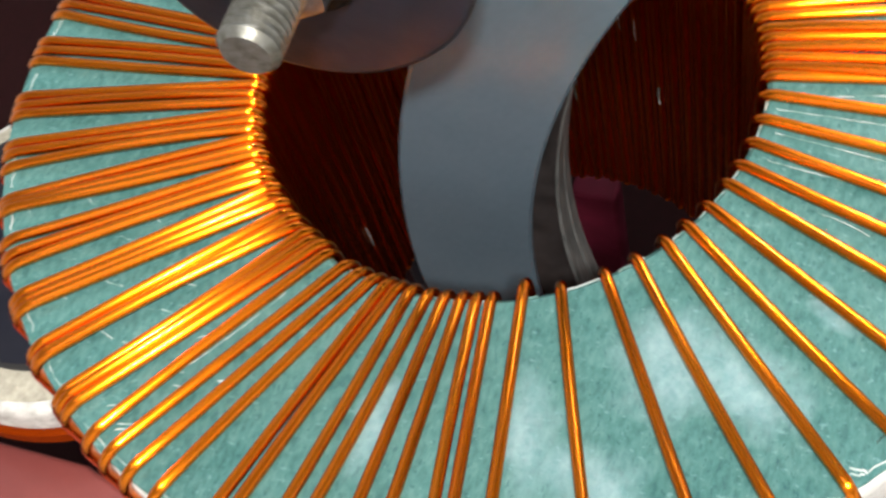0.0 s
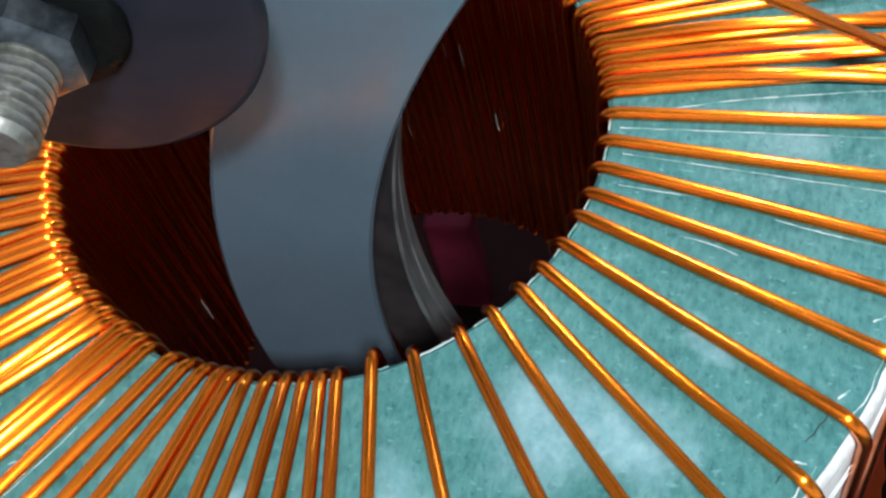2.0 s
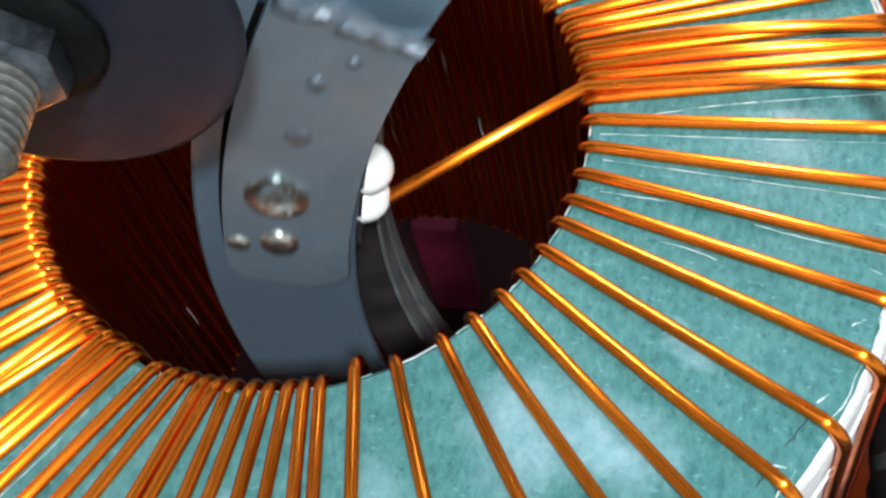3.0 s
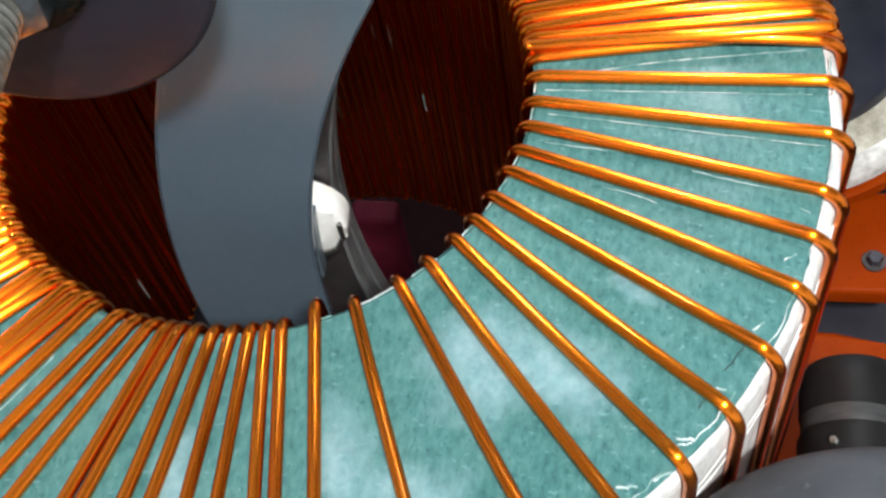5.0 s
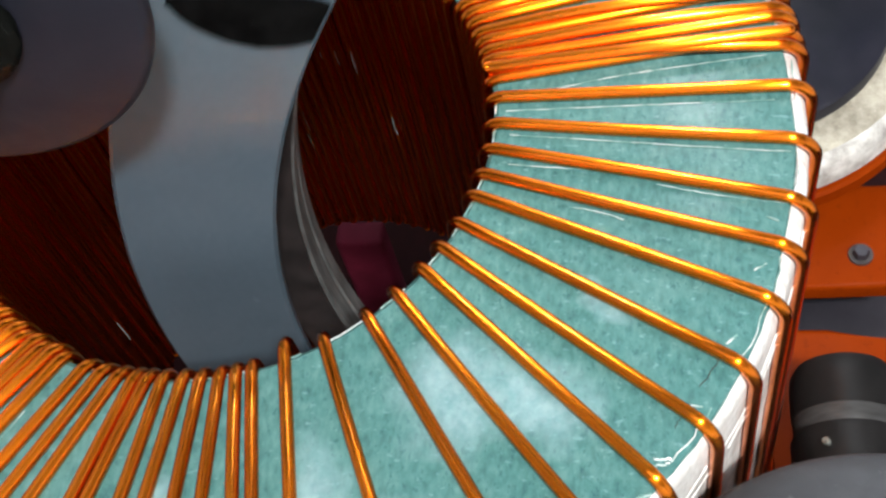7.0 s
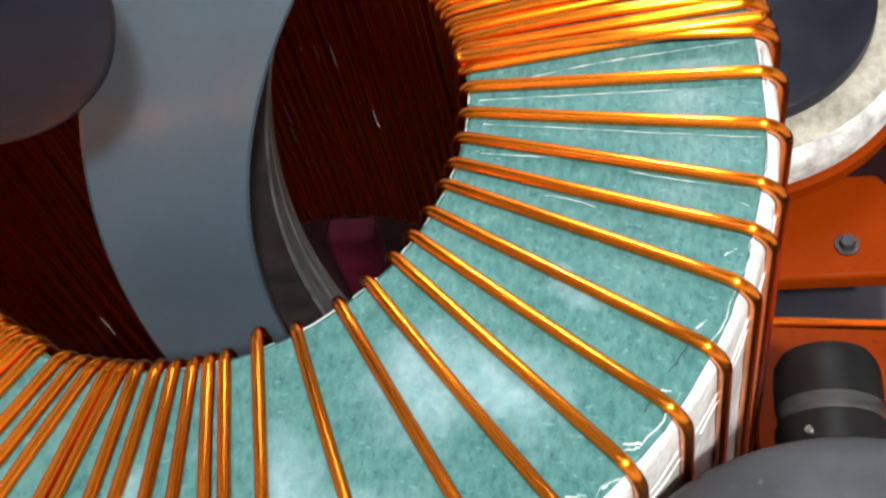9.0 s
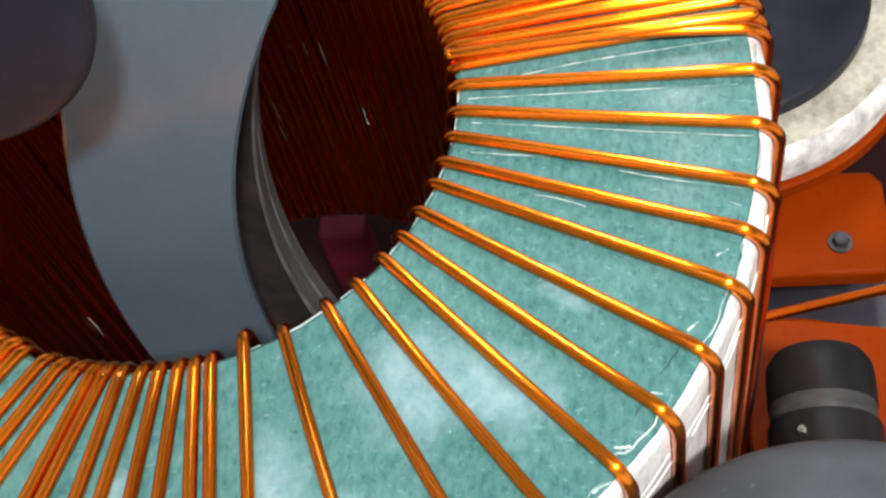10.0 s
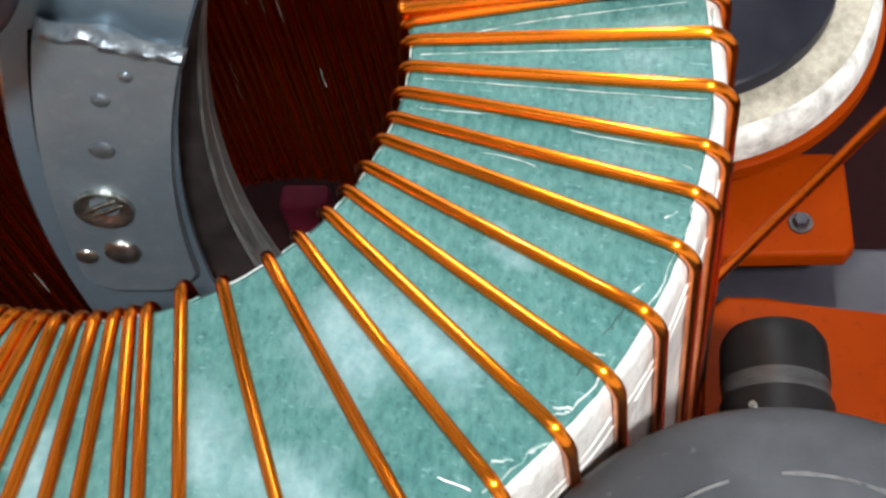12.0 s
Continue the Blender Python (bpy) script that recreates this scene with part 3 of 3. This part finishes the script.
def arc_plate(r0, r1, a0, a1, z0, z1, bevel, ragged=0.0):
    bm = bmesh.new()
    n = 26
    out = []
    for k in range(n + 1):
        aa = a0 + (a1 - a0) * k / n
        out.append((r1, aa))
    for k in range(1, 9):
        u = k / 9
        out.append((r1 + (r0 - r1) * u, a1 + 1.3 * math.sin(math.pi * u)))
    for k in range(n + 1):
        aa = a1 + (a0 - a1) * k / n
        out.append((r0, aa))
    for k in range(1, 9):
        u = k / 9
        out.append((r0 + (r1 - r0) * u, a0 + ragged * math.sin(9 * u)))
    pts = [polar(r, aa) for r, aa in out]
    low = [bm.verts.new((p.x, p.y, z0)) for p in pts]
    high = [bm.verts.new((p.x, p.y, z1)) for p in pts]
    m = len(pts)
    bm.faces.new(low)
    top = bm.faces.new(high)
    for k in range(m):
        bm.faces.new((low[k], low[(k + 1) % m], high[(k + 1) % m], high[k]))
    bmesh.ops.bevel(bm, geom=list(top.edges), offset=bevel, segments=2, affect="EDGES")
    return bm


part("seam", lathe([(0.1696, 0.0001), (0.1706, 0.0001), (0.1706, 0.0004), (0.1697, 0.0004)], 40, True, -12.6, 6.2), MATT, shuttle, "dark seam beside the slider plate")
slider = part("slider_plate", arc_plate(0.1510, 0.1697, -13.6, 7.6, 0.0001, 0.0028, 0.0007, 0.35), PLATE, shuttle, "worn steel slider plate with screws")


def screw(radius, r, deg, z, h, slot=True, look_of=None):
    bm = solid([(0, z + h), (radius * 0.55, z + h * 0.96), (radius * 0.88, z + h * 0.62), (radius, z + h * 0.1), (radius, z - 0.0005), (0, z - 0.0005)], 24)
    ob = part("screw" if look_of is None else "rivet", bm, look_of or SCREW, slider, "bright steel screw head" if look_of is None else "")
    ob.location = polar(r, deg)
    if slot:
        s = part("screw_slot", box(radius * 1.5, radius * 0.24, 0.0005, 0, (0, 0, z + h)), GROOVE, slider)
        s.location = polar(r, deg)
        s.rotation_euler = (0, 0, radians(40))




def dished_screw(radius, r, deg, z):
    """A large countersunk head with a worn hollow and a burred slot across it."""
    bm = solid([(0, z - 0.0004), (radius * 0.3, z - 0.0003), (radius * 0.62, z + 0.0002), (radius * 0.86, z + 0.0008), (radius * 0.97, z + 0.0008), (radius, z + 0.0002), (radius, z - 0.0008), (0, z - 0.0008)], 40)
    for v in bm.verts:
        v.co.z += 0.00018 * noise.noise(v.co * 900) * (v.co.xy.length < radius * 0.9)
    ob = part("screw", bm, SCREW, slider, "large bright dished screw head")
    ob.location = polar(r, deg)
    for s_, h in ((-1, 0.0005), (1, 0.0004)):
        burr = part("slot_burr", box(radius * 1.3, radius * 0.16, 0.0008, 0.0002, (0, s_ * radius * 0.17, z + h - 0.0003)), SCREW, slider)
        burr.location = polar(r, deg)
        burr.rotation_euler = (0, 0, radians(35))


dished_screw(0.0047, 0.1620, -0.2, 0.0028)
screw(0.0031, 0.1614, 4.2, 0.0028, 0.0012, False)
screw(0.0019, 0.1675, 4.7, 0.0028, 0.0007, False)
screw(0.0020, 0.1608, -5.4, 0.0027, 0.0005, False, SOLDER)
screw(0.0014, 0.1607, -9.5, 0.0027, 0.0005, False, SOLDER)
screw(0.0010, 0.1576, -11.6, 0.0027, 0.0005, False, SOLDER)
bm = bmesh.new()
cols = []
for k in range(41):
    r = 0.1503 + 0.0192 * k / 40
    row = []
    for j in range(9):
        deg = -14.4 + 1.5 * j / 8 + 0.35 * noise.noise(Vector((r * 260, 0, 2)))
        h = 0.0024 + (0.0009 + 0.0008 * noise.noise(Vector((r * 420, j * 0.45, 7)))) * math.sin(math.pi * j / 8)
        p = polar(r, deg)
        row.append(bm.verts.new((p.x, p.y, h if 0 < k < 40 else 0.0022)))
    cols.append(row)
for p, q in zip(cols, cols[1:]):
    for j in range(8):
        bm.faces.new((p[j], p[j + 1], q[j + 1], q[j]))
part("weld_bead", bm, SOLDER, slider, "bright lumpy solder bead")


def eyelet(ob, deg, r, z, size):
    bm = solid([(0, 0.5 * size), (0.45 * size, 0.42 * size), (0.66 * size, 0.2 * size), (0.7 * size, 0), (0.66 * size, -0.2 * size), (0.45 * size, -0.42 * size), (0, -0.5 * size)], 20)
    o = part("guide_bead", bm, CERAMIC, ob, "white ceramic wire guide")
    o.location = polar(r, deg, z)
    o.rotation_euler = (radians(70), 0, radians(deg))


traveller = thing("wire_traveller", RING, "wire traveller with two white ceramic guides in the ring's channel", "wire guide")
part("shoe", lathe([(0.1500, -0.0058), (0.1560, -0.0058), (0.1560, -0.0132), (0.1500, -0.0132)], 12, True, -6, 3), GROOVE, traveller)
eyelet(traveller, -3.0, 0.1500, -0.0098, 0.0060)
eyelet(traveller, 0.0, 0.1500, -0.0098, 0.0060)
follower = thing("wire_follower", RING, "white ceramic guide wheel riding in the ring's channel", "wire guide")
part("shoe", lathe([(0.1506, -0.0040), (0.1560, -0.0040), (0.1560, -0.0072), (0.1506, -0.0072)], 10, True, -3.4, 3.4), PLATE, follower, "pale grey steel shoe")
arc = [(0.1545 + 0.0088 * math.cos(radians(v)), 0.0088 * math.sin(radians(v))) for v in range(80, 281, 10)]
part("guide_disc", slab(arc, -0.0128, -0.0078, 0.0016), CERAMIC, follower, "white ceramic half disc")
part("clip", tube([(0.1500, 0.0068, -0.0075), (0.1478, 0.0042, -0.0073), (0.1466, 0.0008, -0.0073), (0.1470, -0.0030, -0.0075)], 0.0005, 8), SCREW, follower, "bright wire clip")
pts = [polar(0.1533, -136.7, -0.0020), polar(0.1533, -136.7, 0.0018), polar(0.1533, -136.5, 0.0032), polar(0.1533, -136.1, 0.0041), polar(0.1533, -135.4, 0.0046), polar(0.1531, -134.2, 0.0047),
       polar(0.1528, -132.4, 0.0045), polar(0.1525, -130.4, 0.0044)]
part("wire_end", tube(pts, 0.00105, 12, ends=True), COPPER, shuttle, "cut end of copper wire")
part("wire_hole", solid([(0, 0.0003), (0.0016, 0.0003), (0.0018, 0.0001), (0, 0.0001)], 16), SCREW, shuttle, "bright spot round the wire's hole").location = polar(0.1562, -137.0)
# Raised black plate paints the dark of an opening in the ring.
part("ring_joint", arc_plate(0.1512, 0.1700, -217.2, -214.4, 0.0001, 0.0007, 0.0003, 0.0), MATT, shuttle, "black plate in place of the ring's open joint")

# ---------------------------------------------------------------- guide roller against the ring
gr = thing("guide_roller", Matrix.Translation(Vector((-0.006, -0.032, Z0 + 0.0652))) @ RING.to_3x3().to_4x4(),
           "dark steel guide roller with hex nut and threaded stud", "guide roller")
part("flange", solid([(0, 0.0035), (0.0222, 0.0035), (0.0232, 0.0030), (0.0236, 0.0022), (0.0236, 0.0006), (0.0230, 0), (0, 0)], 128), DISC, gr)
part("roller_body", solid([(0, -0.0004), (0.0195, -0.0004), (0.0195, -0.036), (0, -0.036)], 96), BLUESTEEL, gr)
part("flange", solid([(0, -0.0365), (0.0236, -0.0365), (0.0236, -0.040), (0, -0.040)], 96), DISC, gr)
bm = solid([(0, 0.0056), (0.0074, 0.0056), (0.0090, 0.0052), (0.0096, 0.0044), (0.0096, 0.0036), (0, 0.0036)], 48)
for v in bm.verts:
    v.co.z += 0.0005 * noise.noise(v.co * 700)
part("washer", bm, GREASE, gr, "greasy black washer")
part("nut", solid([(0, 0.0102), (0.0052, 0.0102), (0.0066, 0.0093), (0.0067, 0.0062), (0.0063, 0.0054), (0, 0.0054)], 6), NUT, gr, "oily steel hex nut with worn bright edges").rotation_euler = (0, 0, radians(24))
prof = [(0, 0.0205), (0.0032, 0.0205), (0.0037, 0.0199)]
z = 0.0194
while z > 0.0098:
    prof += [(0.0041, z), (0.0041, z - 0.0003), (0.0036, z - 0.00065), (0.0036, z - 0.0009)]
    z -= 0.00125
prof += [(0.0036, -0.045), (0, -0.045)]
part("stud", solid(prof, 40), ZINC, gr, "worn zinc-plated threaded stud")

# ---------------------------------------------------------------- rollers round the core


def post(ob, z1, r=0.007):
    part("post", solid([(0, z1), (r, z1), (r, 0.0), (0, 0.0)], 24), BLUESTEEL, ob)


def grey_roller(x, y):
    ob = thing("drive_roller", Matrix.Translation((x, y, 0)), "large grey rubber drive roller pressed to the wound core", "roller")
    t = Z0 - 0.0085
    part("tyre", solid([(0, t + 0.001), (0.0200, t + 0.0008), (0.0280, t), (0.0350, t - 0.0012), (0.0384, t - 0.0032), (0.0402, t - 0.0065), (0.0407, t - 0.0110), (0.0407, t - 0.105), (0, t - 0.105)], 128), RUBBER, ob)
    bm = bmesh.new()
    cols = []
    for k in range(180):
        w = 0.00025 + 0.0006 * abs(noise.noise(Vector((k * 0.17, 2, 0))))
        cols.append([bm.verts.new(polar(r, 2 * k, t + h)) for r, h in ((0.0282 - w, 0.0000), (0.0282, 0.0006), (0.0282 + w, -0.0002))])
    for k in range(180):
        p, q = cols[k], cols[(k + 1) % 180]
        if noise.noise(Vector((k * 0.11, 5, 1))) < -0.30:
            continue
        for j in range(2):
            bm.faces.new((p[j], q[j], q[j + 1], p[j + 1]))
    part("scuffed_rim", bm, SCUFF, ob, "scuffed pale edge of the rubber")
    part("hub_cap", solid([(0, t + 0.004), (0.010, t + 0.004), (0.011, t + 0.003), (0.011, t - 0.001), (0, t - 0.001)], 32), ZINC, ob)
    post(ob, t - 0.10)
    return ob


grey_roller(0.1026, -0.0913)


def felt_roller(x, y):
    ob = thing("felt_roller", Matrix.Translation((x, y, 0)), "worn cream felt roller with dark end plate on orange base", "roller", "felt rollers beside the core")
    t = Z0 - 0.1150
    part("felt", solid([(0, t), (0.0500, t), (0.0526, t - 0.0004), (0.0526, t - 0.0110), (0, t - 0.0110)], 128), FELT, ob)
    part("felt_rim", lathe([(0.0527, t - 0.0003), (0.0540, t - 0.0008), (0.0553, t - 0.0024), (0.0559, t - 0.0050), (0.0560, t - 0.0110), (0.0527, t - 0.0110)], 128), RIM, ob, "paler compressed rim of the felt")
    part("end_plate", solid([(0, t + 0.0050), (0.0424, t + 0.0050), (0.0432, t + 0.0044), (0.0434, t + 0.0035), (0.0434, t - 0.001), (0, t - 0.001)], 96), DISC, ob)
    part("base_plate", solid([(0, t - 0.0115), (0.0572, t - 0.0115), (0.0580, t - 0.0122), (0.0580, t - 0.0165), (0, t - 0.0165)], 128), ORANGE, ob, "orange painted plate")
    post(ob, t - 0.016)
    return ob


felt_roller(0.0935, 0.1195)
felt_roller(-0.1550, -0.0015)

bw = thing("rubber_idler", Matrix.Translation((0.1125, -0.0195, Z0 - 0.104)) @ pose(0, 0, 0, -90, 0, 0), "black rubber idler wheel with a worn grey band", "idler wheel")
part("tyre", solid([(0, 0.0240), (0.0070, 0.0240), (0.0100, 0.0232), (0.0114, 0.0208), (0.0117, 0.0180), (0.0117, 0.0112), (0, 0.0112)], 64), BLACK, bw)
part("band", solid([(0, 0.0114), (0.0115, 0.0114), (0.0114, 0.0086), (0.0110, 0.0070), (0, 0.0070)], 64), BAND, bw, "worn grey band")
part("lower_flange", solid([(0, 0.0072), (0.0117, 0.0070), (0.0122, 0.0058), (0.0122, -0.0060), (0.0112, -0.0072), (0, -0.0072)], 64), BLACK, bw)
ob = part("bolt", solid([(0, 0.0012), (0.0009, 0.0011), (0.0012, 0.0005), (0.0012, 0), (0, 0)], 6), SCREW, bw)
ob.matrix_local = Matrix.Translation((-0.0058, -0.0107, 0.0020)) @ pose(0, 0, 0, 90, 0, -28)
part("fork", box(0.008, 0.052, 0.006, 0.001, (0.0, 0.026, -0.0105)), BLUESTEEL, bw)

arm = thing("orange_bracket", Matrix.Identity(4), "orange painted steel bracket bolted beside the core", "bracket")
t = Z0 - 0.140
part("upper_plate", slab([(0.098, 0.045), (0.137, 0.046), (0.1395, 0.049), (0.1390, 0.074), (0.136, 0.078), (0.097, 0.078)], t - 0.006, t, 0.0015), ORANGE, arm)
part("web", box(0.035, 0.006, t - 0.006, 0.001, (0.118, 0.070, (t - 0.006) / 2)), ORANGE, arm)
ob = part("bolt", solid([(0, 0.0030), (0.0018, 0.0028), (0.0022, 0.0022), (0.0022, 0), (0, 0)], 6), BLUESTEEL, arm, "small dark steel hex bolt")
ob.location = (0.126, 0.055, t)
part("bolt_washer", solid([(0, 0.0008), (0.0032, 0.0008), (0.0032, 0), (0, 0)], 32), GROOVE, arm).location = (0.126, 0.055, t)
arm2 = thing("orange_bracket", Matrix.Identity(4), "orange painted flat plate under the guide wheel", "bracket")
t = Z0 - 0.142
part("plate", slab([(0.099, 0.028), (0.106, 0.0345), (0.116, 0.0345), (0.128, 0.0315), (0.145, 0.0295), (0.190, 0.024), (0.200, -0.02), (0.190, -0.05), (0.104, -0.045), (0.100, 0.0)], t - 0.008, t, 0.002), ORANGE, arm2)
part("foot", box(0.05, 0.03, t - 0.008, 0.001, (0.150, -0.02, (t - 0.008) / 2)), ORANGE, arm2)
# Added plate that carries the lit version of the bed's colour.
side = thing("lit_bed_plate", Matrix.Identity(4), "added maroon plate, the lit copy of the bed", "machine plate")
part("plate", slab([(-0.26, -0.20), (-0.03, -0.20), (-0.05, -0.080), (-0.13, -0.058), (-0.26, -0.062)], Z0 - 0.148, Z0 - 0.140, 0.002), LIT_MAROON, side)
part("foot", box(0.04, 0.04, Z0 - 0.148, 0.001, (-0.16, -0.13, (Z0 - 0.148) / 2)), LIT_MAROON, side)
rail = thing("steel_rail", Matrix.Identity(4), "blue-grey steel rail between the orange plates", "rail")
part("bar", box(0.16, 0.030, 0.012, 0.002, (0.175, 0.050, Z0 - 0.175)), BLUESTEEL, rail)
for sx in (0.12, 0.24):
    part("stand", box(0.02, 0.02, Z0 - 0.181, 0.001, (sx, 0.050, (Z0 - 0.181) / 2)), BLUESTEEL, rail)
for deg in (70, 150, 230):
    ob = thing("support_roller", Matrix.Translation(polar(0.072, deg)), "small grey roller under the core", "roller", "rollers under the core")
    h = ZB - WIRE
    part("roller", solid([(0, h), (0.010, h), (0.0108, h - 0.001), (0.0108, h - 0.020), (0, h - 0.020)], 32), RUBBER, ob)
    post(ob, h - 0.019, 0.005)

# Added block, a stand-in for the pink glow low in the bore.
tab = thing("added_red_block", Matrix.Translation((-0.0300, 0.1030, 0)), "small added red block for the pink glow below the bore", "block")
part("body", box(0.017, 0.010, 0.059, 0.002, (0, 0, 0.0295)), RED, tab)

# ---------------------------------------------------------------- the wire that is being wound
wire_top = tagged(mesh_ob("supply_wire", tube([(0, 0, 0), (0, 0, -0.0482)], WIRE, 12, ends=True), COPPER), "taut orange copper wire being laid over the core", "wire", "running wire")
wire_bore = tagged(mesh_ob("supply_wire", tube([(0, 0, 0), (0, 0, -0.036)], WIRE, 12, ends=True), COPPER), "orange copper wire running into the bore", "wire", "running wire")
wire_side = tagged(mesh_ob("supply_wire", tube([(0, 0, 0), (0, 0, -0.110)], WIRE, 12, ends=True), COPPER), "orange copper wire feeding from the core's outer wall", "wire", "running wire")

# shuttle angle in degrees: (seconds, angle of the slider)
SPIN = [(0.0, 44.0), (1.0, 79.0), (1.8, 110.0), (2.4, 136.6), (2.6, 144.7), (2.8, 152.0), (3.0, 161.3), (3.2, 171.9), (4.0, 215.0), (4.8, 258.5), (5.2, 280.0), (5.5, 296.2), (5.7, 306.8),
        (6.3, 335.0), (7.0, 364.0), (7.2, 372.0), (8.0, 404.0), (8.8, 433.0), (9.5, 457.0), (10.2, 480.5), (11.0, 504.6), (11.2, 509.8), (11.6, 520.4), (12.0, 528.9)]


TRAVEL = [(0.0, 92.0), (1.0, 117.0), (2.0, 142.0), (2.5, 154.0), (2.8, 162.0), (3.0, 167.0), (3.2, 172.6), (3.6, 184.0), (4.8, 222.0), (6.0, 276.0), (7.2, 328.0), (8.0, 356.0), (9.5, 388.0), (10.5, 402.0), (11.6, 418.0), (12.0, 424.0)]
FOLLOW = [(0.0, 4.0), (1.5, 56.0), (3.2, 113.0), (4.0, 140.0), (4.8, 168.4), (5.0, 174.8), (5.2, 179.0), (5.6, 194.0), (7.2, 254.0), (8.8, 312.0), (10.0, 352.0), (11.0, 384.0), (12.0, 412.0)]


def bead_at(t):
    for (t0, a0), (t1, a1) in zip(TRAVEL, TRAVEL[1:]):
        if t0 <= t <= t1:
            return RING @ polar(0.1470, a0 + (a1 - a0) * (t - t0) / (t1 - t0), -0.0095)


def motions():
    walk(shuttle, [(t, RING @ pose(0, 0, 0, 0, 0, a)) for t, a in SPIN])
    walk(traveller, [(t, RING @ pose(0, 0, 0, 0, 0, a)) for t, a in TRAVEL])
    walk(follower, [(t, RING @ pose(0, 0, 0, 0, 0, a)) for t, a in FOLLOW])
    o = polar(0.0940, 7.9, Z0 + 0.0024)
    rest = polar(0.0458, 10.4, Z0 + 0.0017)
    top, bore = [], []
    for k in range(17):
        t = 0.2 * k
        b = bead_at(t)
        d = (b - o).normalized()
        if d.z < (rest - o).normalized().z:
            d = (rest - o).normalized()
        e = o + 0.0482 * d
        top.append((t, look(o, e)))
        bore.append((t, look(e, b)))
    for t in (3.6, 12.0):
        top.append((t, look(o, rest)))
    for t, z in ((3.5, -0.020), (4.2, -0.036), (12.0, -0.036)):
        bore.append((t, look(o + 0.0482 * (rest - o).normalized(), polar(0.0450, 10.4, Z0 + z))))
    walk(wire_top, top)
    walk(wire_bore, bore)
    def side(t, sy, sz, dx, dy, dz):
        q = Vector((0.0945, sy, Z0 + sz))
        return t, look(q, q + Vector((dx, dy, dz)))
    walk(wire_side, [side(0.0, -0.009, -0.060, 0.030, 0.02, 0.060), side(2.0, -0.009, -0.060, 0.010, 0.012, 0.070), side(3.2, -0.009, -0.060, 0.001, 0.004, 0.07),
                     side(4.0, -0.012, -0.075, 0.02, 0.004, -0.02), side(4.6, -0.014, -0.085, 0.002, 0.004, -0.07), side(6.6, -0.014, -0.085, 0.004, 0.0, -0.07),
                     side(7.2, -0.015, -0.085, 0.004, 0.0, -0.07), side(7.6, -0.014, -0.078, 0.0150, -0.003, -0.016), side(8.0, -0.012, -0.068, 0.0195, -0.004, 0.006),
                     side(8.8, -0.009, -0.060, 0.0200, -0.004, 0.005), side(9.5, -0.009, -0.060, 0.0195, -0.002, 0.008), side(10.5, -0.009, -0.060, 0.0200, 0.0025, 0.010),
                     side(11.5, -0.009, -0.060, 0.0217, 0.0064, 0.020), side(12.0, -0.009, -0.060, 0.0240, 0.009, 0.038)])


motions()
